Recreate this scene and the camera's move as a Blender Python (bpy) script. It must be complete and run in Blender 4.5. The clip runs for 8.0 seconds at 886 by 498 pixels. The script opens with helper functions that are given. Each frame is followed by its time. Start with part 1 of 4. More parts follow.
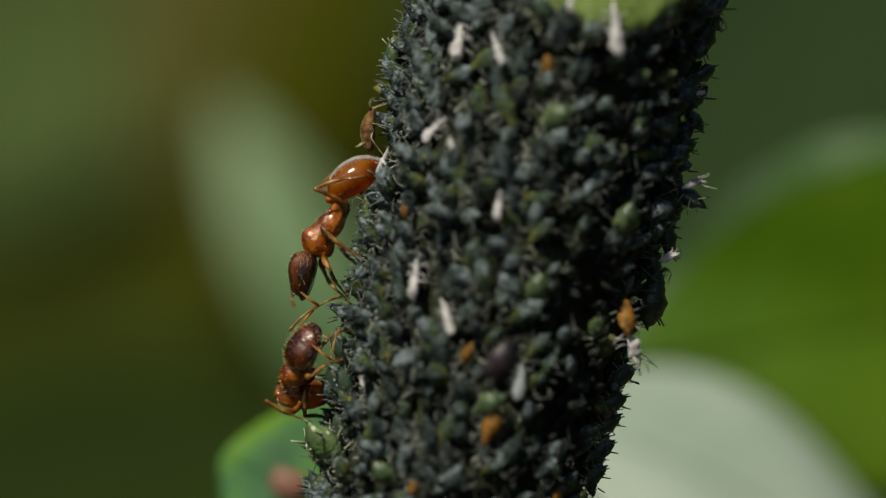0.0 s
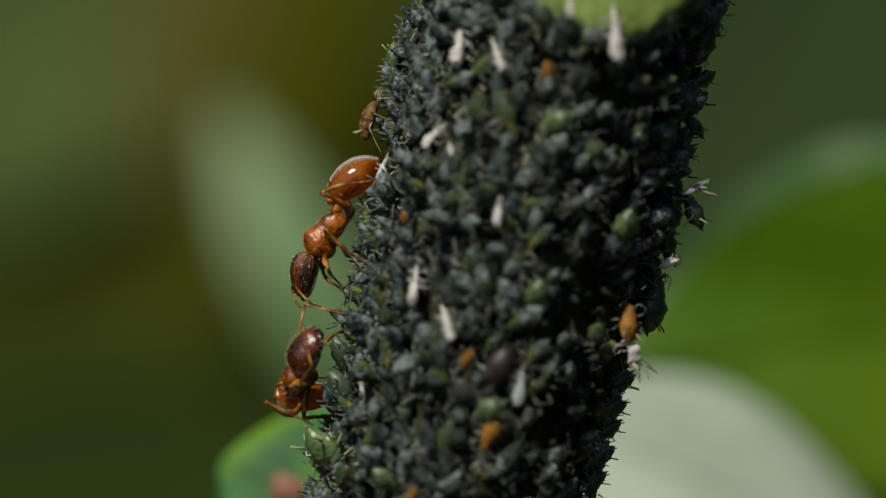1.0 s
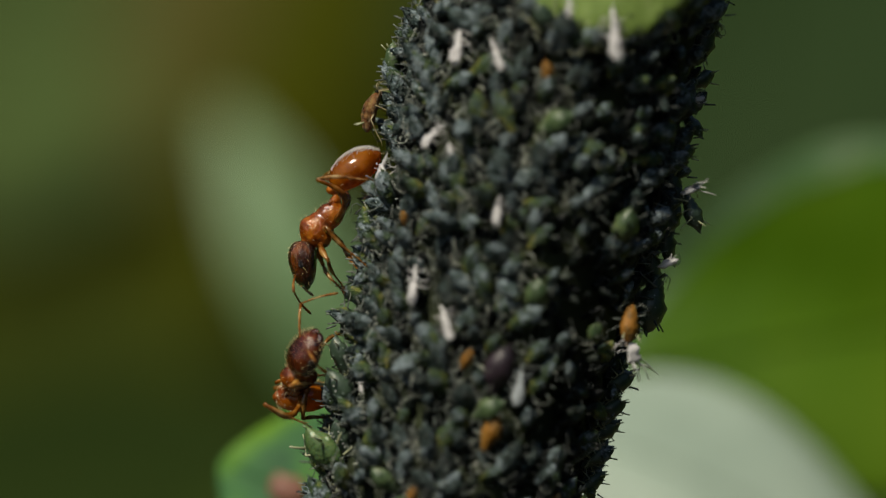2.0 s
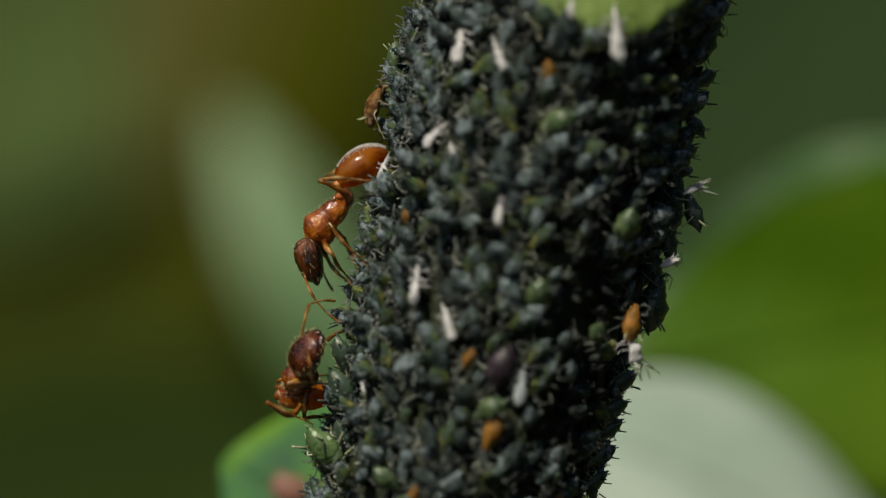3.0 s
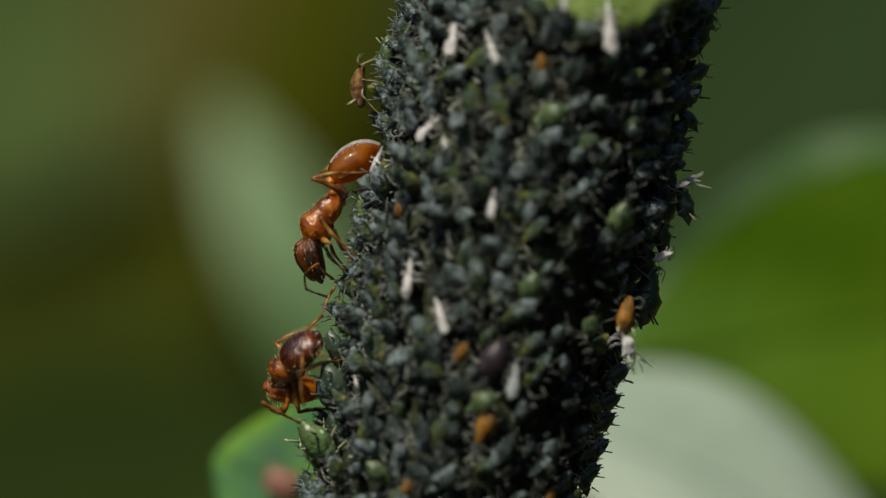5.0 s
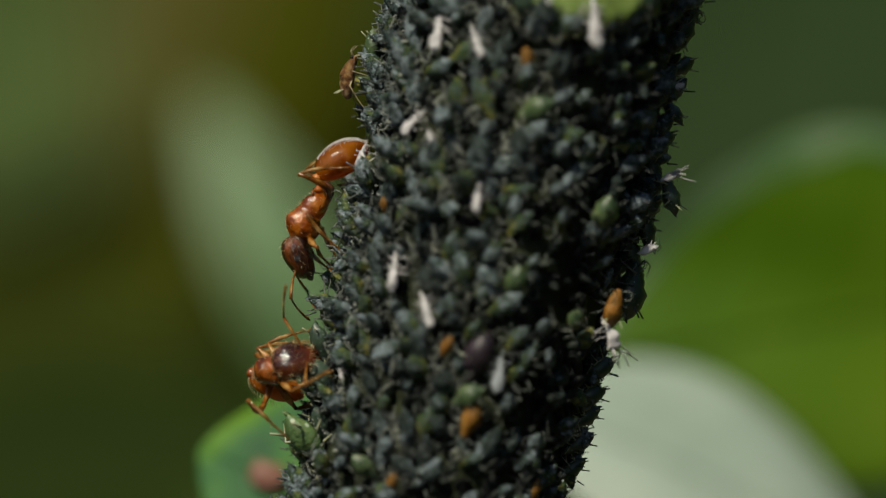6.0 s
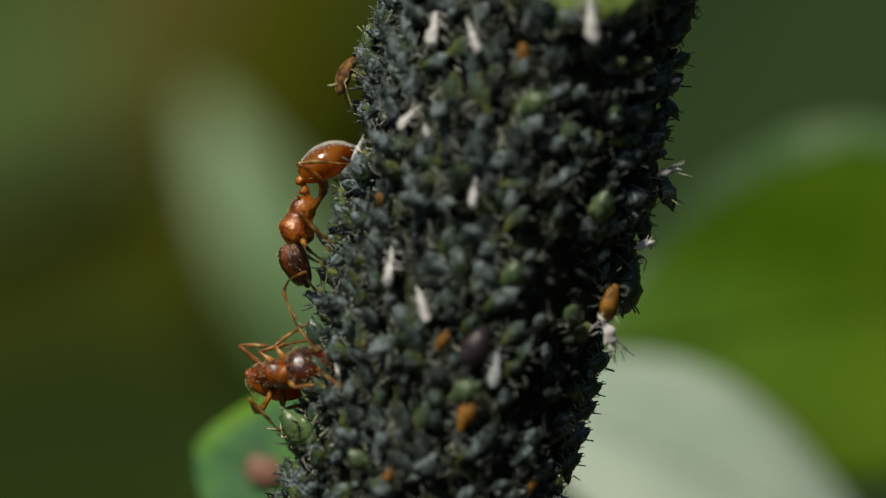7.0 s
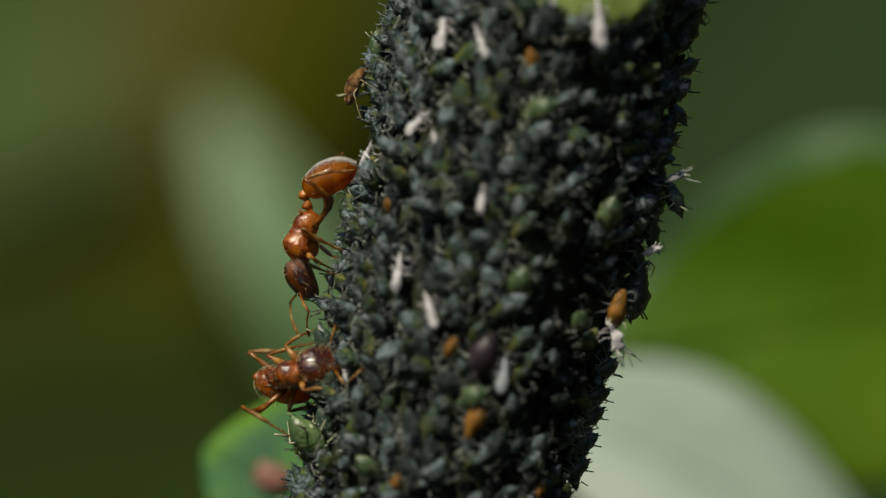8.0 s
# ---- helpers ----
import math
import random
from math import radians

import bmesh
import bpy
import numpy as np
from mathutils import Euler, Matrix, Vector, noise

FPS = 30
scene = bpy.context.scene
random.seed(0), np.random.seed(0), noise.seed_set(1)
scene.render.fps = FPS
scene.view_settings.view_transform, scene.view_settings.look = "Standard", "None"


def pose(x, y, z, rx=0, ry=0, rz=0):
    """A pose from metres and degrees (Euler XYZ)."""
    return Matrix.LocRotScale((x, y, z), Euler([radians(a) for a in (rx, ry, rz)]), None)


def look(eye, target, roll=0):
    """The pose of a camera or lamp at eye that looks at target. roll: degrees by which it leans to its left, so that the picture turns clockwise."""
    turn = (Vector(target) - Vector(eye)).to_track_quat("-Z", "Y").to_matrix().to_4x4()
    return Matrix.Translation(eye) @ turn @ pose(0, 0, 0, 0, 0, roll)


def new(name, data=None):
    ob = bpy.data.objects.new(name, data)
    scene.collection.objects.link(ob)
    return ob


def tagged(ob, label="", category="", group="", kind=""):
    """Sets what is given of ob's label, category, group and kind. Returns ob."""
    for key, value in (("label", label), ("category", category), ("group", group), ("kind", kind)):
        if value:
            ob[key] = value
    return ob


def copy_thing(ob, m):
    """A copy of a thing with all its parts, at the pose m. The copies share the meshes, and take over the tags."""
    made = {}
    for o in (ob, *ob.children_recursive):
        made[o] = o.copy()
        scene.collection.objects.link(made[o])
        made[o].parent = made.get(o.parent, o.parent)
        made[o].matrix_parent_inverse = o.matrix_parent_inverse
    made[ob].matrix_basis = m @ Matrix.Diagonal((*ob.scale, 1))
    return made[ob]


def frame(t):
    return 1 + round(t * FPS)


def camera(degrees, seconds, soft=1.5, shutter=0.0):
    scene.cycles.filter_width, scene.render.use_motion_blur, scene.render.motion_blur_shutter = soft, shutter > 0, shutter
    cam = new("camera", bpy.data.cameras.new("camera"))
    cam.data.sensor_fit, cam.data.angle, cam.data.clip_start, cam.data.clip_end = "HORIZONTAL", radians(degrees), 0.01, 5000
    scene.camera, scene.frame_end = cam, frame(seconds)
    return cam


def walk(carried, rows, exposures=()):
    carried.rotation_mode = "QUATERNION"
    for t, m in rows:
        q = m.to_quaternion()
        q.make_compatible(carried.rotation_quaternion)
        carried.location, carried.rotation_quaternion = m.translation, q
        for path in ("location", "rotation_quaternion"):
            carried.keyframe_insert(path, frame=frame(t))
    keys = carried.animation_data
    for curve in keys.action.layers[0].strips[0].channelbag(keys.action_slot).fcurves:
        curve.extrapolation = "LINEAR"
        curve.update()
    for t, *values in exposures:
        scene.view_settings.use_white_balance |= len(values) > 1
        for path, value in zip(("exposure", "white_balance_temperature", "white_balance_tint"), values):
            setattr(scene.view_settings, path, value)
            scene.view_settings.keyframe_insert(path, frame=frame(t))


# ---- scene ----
cam = camera(12.0, 8.0, soft=1.2, shutter=0.0)
cam.data.dof.use_dof = True
cam.data.dof.focus_distance = 0.1142
cam.data.dof.aperture_fstop = 28.0

MM = 0.001
HEART = Vector((0.0, 0.0, 0.300))      # the middle of the colony, 30 cm over the ground


def mm(x, y, z):
    """Millimetres from the heart of the scene to world metres: x across, y away, z up."""
    return HEART + Vector((x, y, z)) * MM


EYE = mm(0, -114.6, 0)
# hand-held: the camera only pans and tilts a little (degrees to the right, degrees down)
SWAY = [(0.0, 0.011, 0.062), (0.5, 0.005, 0.030), (1.0, 0.012, -0.019), (1.5, 0.025, -0.022),
        (1.7, 0.024, -0.021), (2.8, 0.004, -0.012), (3.0, -0.003, -0.011), (3.5, 0.0, 0.0), (4.0, 0.008, 0.016), (4.5, 0.031, 0.047),
        (4.7, 0.048, 0.061), (5.8, 0.262, 0.130), (6.0, 0.295, 0.163), (6.5, 0.325, 0.233), (7.0, 0.346, 0.231),
        (7.5, 0.323, 0.188), (8.0, 0.238, 0.152)]
walk(cam, [(t, Matrix.Translation(EYE) @ pose(0, 0, 0, 90 - down, 0, -right)) for t, right, down in SWAY])

# ---- light: soft daylight, sun high to the left behind the camera ----
world = bpy.data.worlds.new("sky")
scene.world = world
world.use_nodes = True
nt = world.node_tree
sky = nt.nodes.new("ShaderNodeTexSky")
sky.sky_type = "NISHITA"
sky.sun_disc = False
SUN_FROM = Vector((-0.46, -0.78, 0.98)).normalized()
sky.sun_elevation = math.asin(SUN_FROM.z)
sky.sun_rotation = math.atan2(SUN_FROM.x, SUN_FROM.y)
nt.links.new(sky.outputs[0], nt.nodes["Background"].inputs[0])
nt.nodes["Background"].inputs[1].default_value = 0.055
sun = new("sun", bpy.data.lights.new("sun", "SUN"))
sun.data.energy, sun.data.angle, sun.data.color = 4.9, radians(4), (1.0, 0.915, 0.73)
sun.matrix_world = look(HEART + SUN_FROM, HEART)
scene.view_settings.exposure = 0.0


# ---- materials ----
def mat(name, stops, scale=1.0, rough=0.5, bump=0.0, bump_scale=None, metal=0.0, vary="", detail=6.0,
        spec=0.5, through_light=0.0, clear=0.0, spots=None, coat=0.0, axes=(1, 1, 1), rough_vary=0.15, deep=0.0, relief=0.03):
    """Procedural surface: noise runs through the colour stops; scale in features per millimetre.
    vary: 'object' or 'island' shifts the colour piece by piece. spots: (colour, scale, amount) fine speckles."""
    m = bpy.data.materials.new(name)
    m.use_nodes = True
    n, l = m.node_tree.nodes, m.node_tree.links
    b = n["Principled BSDF"]
    b.inputs["Roughness"].default_value = rough
    b.inputs["Metallic"].default_value = metal
    b.inputs["Specular IOR Level"].default_value = spec
    b.inputs["Coat Weight"].default_value = coat
    b.inputs["Coat Roughness"].default_value = 0.09
    b.inputs["Transmission Weight"].default_value = clear
    if deep:
        b.inputs["Subsurface Weight"].default_value = deep
        b.inputs["Subsurface Radius"].default_value = (1.0, 0.30, 0.06)
        b.inputs["Subsurface Scale"].default_value = 0.00035
    tc = n.new("ShaderNodeTexCoord")
    mp = n.new("ShaderNodeMapping")
    mp.inputs["Scale"].default_value = tuple(a * scale / MM for a in axes)
    l.new(tc.outputs["Object"], mp.inputs["Vector"])
    no = n.new("ShaderNodeTexNoise")
    no.inputs["Scale"].default_value = 1.0
    no.inputs["Detail"].default_value = detail
    l.new(mp.outputs[0], no.inputs["Vector"])
    fac = no.outputs["Fac"]
    if vary:
        src = n.new("ShaderNodeObjectInfo").outputs["Random"] if vary == "object" else n.new("ShaderNodeNewGeometry").outputs["Random Per Island"]
        mix = n.new("ShaderNodeMath")
        mix.operation = "MULTIPLY_ADD"
        mix.inputs[1].default_value = 0.70
        l.new(src, mix.inputs[0])
        sub = n.new("ShaderNodeMath")
        sub.operation = "MULTIPLY_ADD"
        sub.inputs[1].default_value, sub.inputs[2].default_value = 1.6, -0.66
        l.new(fac, sub.inputs[0])
        l.new(sub.outputs[0], mix.inputs[2])
        fac = mix.outputs[0]
    ramp = n.new("ShaderNodeValToRGB")
    els = ramp.color_ramp.elements
    while len(els) < len(stops):
        els.new(0.5)
    for e, (p, c) in zip(els, stops):
        e.position, e.color = p, (*c, 1)
    l.new(fac, ramp.inputs[0])
    col = ramp.outputs[0]
    if spots:
        sp = n.new("ShaderNodeTexVoronoi")
        sp.inputs["Scale"].default_value = spots[1]
        l.new(mp.outputs[0], sp.inputs["Vector"])
        cut = n.new("ShaderNodeMapRange")
        cut.inputs["From Min"].default_value, cut.inputs["From Max"].default_value = spots[2], spots[2] * 0.6
        l.new(sp.outputs["Distance"], cut.inputs["Value"])
        mx = n.new("ShaderNodeMixRGB")
        mx.inputs[2].default_value = (*spots[0], 1)
        l.new(cut.outputs[0], mx.inputs[0])
        l.new(col, mx.inputs[1])
        col = mx.outputs[0]
    l.new(col, b.inputs["Base Color"])
    if rough_vary:
        rr = n.new("ShaderNodeMapRange")
        rr.inputs["To Min"].default_value, rr.inputs["To Max"].default_value = max(rough - rough_vary, 0.05), min(rough + rough_vary, 1)
        l.new(no.outputs["Fac"], rr.inputs["Value"])
        l.new(rr.outputs[0], b.inputs["Roughness"])
    if bump:
        bn = n.new("ShaderNodeTexNoise")
        bn.inputs["Scale"].default_value = bump_scale or 4.0
        bn.inputs["Detail"].default_value = 4.0
        l.new(mp.outputs[0], bn.inputs["Vector"])
        bu = n.new("ShaderNodeBump")
        bu.inputs["Strength"].default_value = bump
        bu.inputs["Distance"].default_value = relief * MM
        l.new(bn.outputs["Fac"], bu.inputs["Height"])
        l.new(bu.outputs[0], b.inputs["Normal"])
        l.new(bu.outputs[0], b.inputs["Coat Normal"])
    if through_light:
        tr = n.new("ShaderNodeBsdfTranslucent")
        l.new(col, tr.inputs["Color"])
        ms = n.new("ShaderNodeMixShader")
        ms.inputs[0].default_value = through_light
        l.new(b.outputs[0], ms.inputs[1])
        l.new(tr.outputs[0], ms.inputs[2])
        l.new(ms.outputs[0], n["Material Output"].inputs["Surface"])
    return m


# palest blue-grey stop and spots: wax bloom plus sky highlights painted in
SLATE = [(0.0, (0.005, 0.009, 0.008)), (0.20, (0.014, 0.026, 0.023)), (0.35, (0.040, 0.062, 0.063)), (0.48, (0.185, 0.228, 0.255)), (0.57, (0.058, 0.084, 0.084)),
         (0.68, (0.020, 0.040, 0.017)), (0.80, (0.046, 0.078, 0.023)), (0.92, (0.115, 0.130, 0.024)), (1.0, (0.18, 0.17, 0.04))]
M_APHID = mat("aphid_wax_highlight", SLATE, 3.2, 0.48, 1.0, 3.4, vary="object", spots=((0.34, 0.41, 0.43), 3.0, 0.18), relief=0.14, spec=0.32)
M_COLONY = mat("colony_wax_highlight", SLATE, 3.2, 0.48, 1.0, 3.4, vary="island", spots=((0.34, 0.41, 0.43), 3.0, 0.18), relief=0.14, spec=0.32)
# lower aphid layer: near-black so that its colour supplies the gaps' shade
M_UNDER_SHADE = mat("under_layer_shade", [(0.2, (0.003, 0.004, 0.004)), (0.6, (0.007, 0.010, 0.009)), (1.0, (0.020, 0.027, 0.020))], 2.2, 0.5, 0.8, 6.0, vary="island", spec=0.15)
M_APHID_GREEN = mat("green_aphid", [(0.3, (0.022, 0.045, 0.022)), (0.5, (0.055, 0.088, 0.036)), (0.7, (0.13, 0.165, 0.065))],
                    1.8, 0.42, 0.8, 6.0, spots=((0.34, 0.40, 0.32), 4.0, 0.20))
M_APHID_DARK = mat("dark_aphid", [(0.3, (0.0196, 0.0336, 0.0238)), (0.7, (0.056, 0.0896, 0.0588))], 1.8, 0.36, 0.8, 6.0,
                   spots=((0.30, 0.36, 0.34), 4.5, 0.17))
M_MUMMY = mat("orange_mummy", [(0.32, (0.070, 0.045, 0.010)), (0.5, (0.23, 0.100, 0.012)), (0.70, (0.27, 0.15, 0.030))], 2.0, 0.5, 0.9, 6.0, relief=0.06, spec=0.3)
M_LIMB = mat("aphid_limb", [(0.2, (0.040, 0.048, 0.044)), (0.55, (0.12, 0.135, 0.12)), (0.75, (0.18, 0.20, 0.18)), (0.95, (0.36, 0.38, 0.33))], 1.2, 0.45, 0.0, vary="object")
# darker copy of the limb colour, with the crowd's shade painted in
M_LIMB_SHADED = mat("colony_limb_shaded", [(0.2, (0.008, 0.010, 0.009)), (0.55, (0.022, 0.027, 0.026)), (0.80, (0.050, 0.058, 0.056)), (0.97, (0.22, 0.23, 0.20))], 1.2, 0.5, 0.0, vary="island")
M_PALE = mat("pale_limb", [(0.3, (0.22, 0.24, 0.13)), (0.7, (0.40, 0.41, 0.28))], 1.2, 0.4, 0.0)
M_SKIN = mat("shed_skin", [(0.2, (0.42, 0.41, 0.42)), (0.7, (0.70, 0.69, 0.70))], 2.0, 0.55, 0.6, 5.0, through_light=0.25)
M_SKIN_GREY = mat("old_skin", [(0.2, (0.16, 0.18, 0.19)), (0.7, (0.30, 0.33, 0.35))], 2.0, 0.55, 0.6, 5.0)
M_STEM = mat("stem_skin", [(0.3, (0.085, 0.13, 0.025)), (0.5, (0.16, 0.24, 0.055)), (0.7, (0.26, 0.33, 0.12))], 1.1, 0.5, 0.5, 6.0,
             axes=(1, 1, 0.3))
# stalk colour with the shade of the colony's gaps painted in
M_STALK_SHADE = mat("stalk_gap_shade", [(0.3, (0.008, 0.010, 0.006)), (0.7, (0.024, 0.032, 0.012))], 0.8, 0.7, 0.6, 5.0, spec=0.2)
M_LEAF = mat("leaf_green", [(0.2, (0.03696, 0.0924, 0.00176)), (0.5, (0.06336, 0.1408, 0.00264)), (0.8, (0.1012, 0.1804, 0.00616))], 0.12, 0.42, 0.4, 8.0, spec=0.25,
             through_light=0.25)
# paler than the blade: the leaf's lit edge, put into the colour
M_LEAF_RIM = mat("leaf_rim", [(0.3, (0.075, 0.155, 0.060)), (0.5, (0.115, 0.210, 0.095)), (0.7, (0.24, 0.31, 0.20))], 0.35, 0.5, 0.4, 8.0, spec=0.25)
M_LEAF_PALE = mat("leaf_underside", [(0.2, (0.20, 0.27, 0.22)), (0.5, (0.28, 0.355, 0.295)), (0.75, (0.38, 0.435, 0.375))], 0.1, 0.6, 0.3, 8.0)
M_LEAF_DUSTY = mat("leaf_dusty", [(0.25, (0.0423, 0.0958, 0.0301)), (0.5, (0.0829, 0.151, 0.064)), (0.75, (0.143, 0.212, 0.118))], 0.1, 0.5, 0.3, 8.0, spec=0.25)
M_LEAF_SPOT = mat("leaf_mottled", [(0.36, (0.023, 0.0897, 0.0322)), (0.48, (0.0414, 0.14, 0.0414)), (0.60, (0.113, 0.255, 0.0138))], 0.34, 0.6, 0.4, 8.0, spec=0.2,
                  through_light=0.2)
M_RED = mat("leaf_red_gall", [(0.35, (0.11, 0.0338, 0.0186)), (0.65, (0.203, 0.0929, 0.0592))], 1.0, 0.5, 0.4)
M_HEDGE = mat("far_thicket", [(0.25, (0.034, 0.054, 0.008)), (0.5, (0.048, 0.076, 0.013)), (0.75, (0.068, 0.098, 0.020))], 0.012, 0.9, 0.0, detail=3.0, spec=0.05)
M_HEDGE_LEAF = mat("thicket_leaf", [(0.1, (0.026, 0.052, 0.005)), (0.5, (0.050, 0.088, 0.012)), (0.9, (0.088, 0.120, 0.024))], 0.02, 0.7, 0.0, vary="island", spec=0.1)
M_FAR_BROWN = mat("far_brown", [(0.3, (0.078, 0.074, 0.020)), (0.7, (0.090, 0.084, 0.025))], 0.03, 0.9, 0.0, spec=0.05)
M_FAR_GREY = mat("far_grey_green", [(0.3, (0.060, 0.093, 0.028)), (0.7, (0.069, 0.104, 0.033))], 0.03, 0.9, 0.0, spec=0.05)
M_FAR_OLIVE = mat("far_olive", [(0.3, (0.0414, 0.04876, 0.00184)), (0.7, (0.04968, 0.0552, 0.00276))], 0.03, 0.9, 0.0, spec=0.05)
M_FAR_MOSS = mat("far_moss", [(0.3, (0.0342, 0.0441, 0.0045)), (0.7, (0.0414, 0.0513, 0.0063))], 0.03, 0.9, 0.0, spec=0.05)
M_FAR_DEEP = mat("far_deep_green", [(0.3, (0.022, 0.043, 0.014)), (0.7, (0.028, 0.050, 0.019))], 0.03, 0.9, 0.0, spec=0.05)
M_FAR_DARK = mat("far_dark_green", [(0.3, (0.018, 0.033, 0.006)), (0.7, (0.023, 0.039, 0.008))], 0.03, 0.9, 0.0, spec=0.05)
M_SOIL = mat("soil", [(0.3, (0.03, 0.025, 0.012)), (0.7, (0.08, 0.075, 0.035))], 0.05, 0.95, 0.5)


# ---- mesh helpers (all in millimetres) ----
def tube(bm, pts, radii, seg=6, caps=True):
    """A round bar along a bent line."""
    pts = [Vector(p) for p in pts]
    rings, side = [], None
    for i, p in enumerate(pts):
        d = (pts[min(i + 1, len(pts) - 1)] - pts[max(i - 1, 0)]).normalized()
        if side is None:
            side = d.orthogonal().normalized()
        side = (side - d * side.dot(d)).normalized()
        up = d.cross(side)
        r = radii[i] if isinstance(radii, (list, tuple)) else radii
        rings.append([bm.verts.new(p + (side * math.cos(a) + up * math.sin(a)) * r)
                      for a in (2 * math.pi * k / seg for k in range(seg))])
    for a, b in zip(rings, rings[1:]):
        for k in range(seg):
            bm.faces.new((a[k], a[(k + 1) % seg], b[(k + 1) % seg], b[k]))
    if caps:
        bm.faces.new(rings[0][::-1])
        bm.faces.new(rings[-1])
    return bm


def loft(bm, rings, seg=14):
    """A body along +x from oval rings (x, half width y, half height z, offset z)."""
    made = []
    for x, ry, rz, oz in rings:
        made.append([bm.verts.new((x, ry * math.cos(a), oz + rz * math.sin(a))) for a in (2 * math.pi * k / seg for k in range(seg))])
    for a, b in zip(made, made[1:]):
        for k in range(seg):
            bm.faces.new((a[k], b[k], b[(k + 1) % seg], a[(k + 1) % seg]))
    bm.faces.new(made[0])
    bm.faces.new(made[-1][::-1])
    return bm


def smooth_rings(keys, n):
    """Fill in rings between key rings with a smooth curve."""
    k = np.array(keys, float)
    s = np.linspace(0, len(k) - 1, n)
    out = []
    for v in s:
        i = min(int(v), len(k) - 2)
        f = v - i
        p0, p1, p2, p3 = k[max(i - 1, 0)], k[i], k[i + 1], k[min(i + 2, len(k) - 1)]
        q = 0.5 * (2 * p1 + (p2 - p0) * f + (2 * p0 - 5 * p1 + 4 * p2 - p3) * f * f + (3 * p1 - p0 - 3 * p2 + p3) * f ** 3)
        q[1:3] = np.maximum(q[1:3], 0.004)
        out.append(tuple(q))
    return out


def mesh_of(name, bm, material, smooth=True):
    me = bpy.data.meshes.new(name)
    bmesh.ops.recalc_face_normals(bm, faces=bm.faces[:])
    bmesh.ops.scale(bm, vec=(MM, MM, MM), verts=bm.verts[:])
    bm.to_mesh(me)
    bm.free()
    me.materials.append(material)
    if smooth:
        me.polygons.foreach_set("use_smooth", [True] * len(me.polygons))
    return me


def part(name, bm, material, parent=None, label="", m=None):
    """Links a bmesh (in millimetres) as one object under its thing."""
    ob = new(name, bm if isinstance(bm, bpy.types.Mesh) else mesh_of(name, bm, material))
    if parent:
        ob.parent = parent
    if m is not None:
        ob.matrix_basis = m
    if label:
        tagged(ob, label)
    return ob


def basis(origin, ahead, up):
    """A pose with +x along ahead and +z near up; origin in millimetres from the heart."""
    x = Vector(ahead).normalized()
    z = Vector(up)
    z = (z - x * z.dot(x)).normalized()
    y = z.cross(x)
    m = Matrix((x, y, z)).transposed().to_4x4()
    m.translation = mm(*origin)
    return m


# ---- ground and distance ----
def grid_sheet(name, nx, ny, f, material):
    bm = bmesh.new()
    vs = [[bm.verts.new(f(i / nx, j / ny)) for j in range(ny + 1)] for i in range(nx + 1)]
    for i in range(nx):
        for j in range(ny):
            bm.faces.new((vs[i][j], vs[i + 1][j], vs[i + 1][j + 1], vs[i][j + 1]))
    me = bpy.data.meshes.new(name)
    bm.to_mesh(me)
    bm.free()
    me.materials.append(material)
    me.polygons.foreach_set("use_smooth", [True] * len(me.polygons))
    return new(name, me)


def ground_shape(a, b):
    x, y = (a - 0.5), (b - 0.5)
    x, y = x * abs(x) * 240, y * abs(y) * 240
    near = math.exp(-(x * x + y * y) / 0.05)
    return (x, y, 0.006 * noise.noise((x * 14, y * 14, 0)) * near)


tagged(grid_sheet("ground", 60, 60, ground_shape, M_SOIL), "dark bare soil far below the plant", "ground", kind="structure")


def thicket_shape(a, b):
    """A leafy bank round the plant: inner face, ragged crown, outer slope down to the ground."""
    ang = radians(-172 + 344 * a)
    crown = 0.52 - 0.27 * max(0.0, math.cos(ang - radians(-142))) + 0.05 * noise.noise((math.cos(ang) * 2, math.sin(ang) * 2, 3.0))
    if b < 0.5:
        r, z = 0.42, crown * b / 0.5
    else:
        f = (b - 0.5) / 0.5
        r, z = 0.42 + 0.55 * f, crown * (1 - f * f)
    p = (r * math.sin(ang) * 9, r * math.cos(ang) * 9, z * 9)
    r += 0.035 * noise.noise(p) * (1 if z > 0.02 else 0)
    return (r * math.sin(ang), r * math.cos(ang), max(z, 0.003) + 0.012 * noise.noise((p[1], p[2], p[0])) * (1 if 0 < b < 1 else 0))


tagged(grid_sheet("backdrop", 160, 44, thicket_shape, M_HEDGE), "dark green thicket far behind, wholly out of focus", "backdrop", kind="structure")


def thicket_leaves(count):
    r = random.Random(21)
    bm = bmesh.new()
    for _ in range(count):
        x, y, z = thicket_shape(r.random(), r.uniform(0.25, 0.97))
        n = Vector((r.gauss(0, 1), r.gauss(0, 1), r.gauss(0.5, 0.8))).normalized()
        d = n.orthogonal().normalized()
        d.rotate(Matrix.Rotation(r.uniform(0, 6.28), 3, n))
        e, c, long = n.cross(d), Vector((x, y, z)), r.uniform(0.016, 0.034)
        v = [bm.verts.new(c + q) for q in (-d * long, e * long * 0.36 + n * 0.003, d * long, -e * long * 0.36 + n * 0.003, n * -0.002)]
        for k in range(4):
            bm.faces.new((v[k], v[(k + 1) % 4], v[4]))
    me = bpy.data.meshes.new("thicket_leaves")
    bm.to_mesh(me)
    bm.free()
    me.materials.append(M_HEDGE_LEAF)
    return tagged(new("thicket_leaves", me), "dark green leaves of the far thicket", "leaves", kind="stuff")


thicket_leaves(5200)


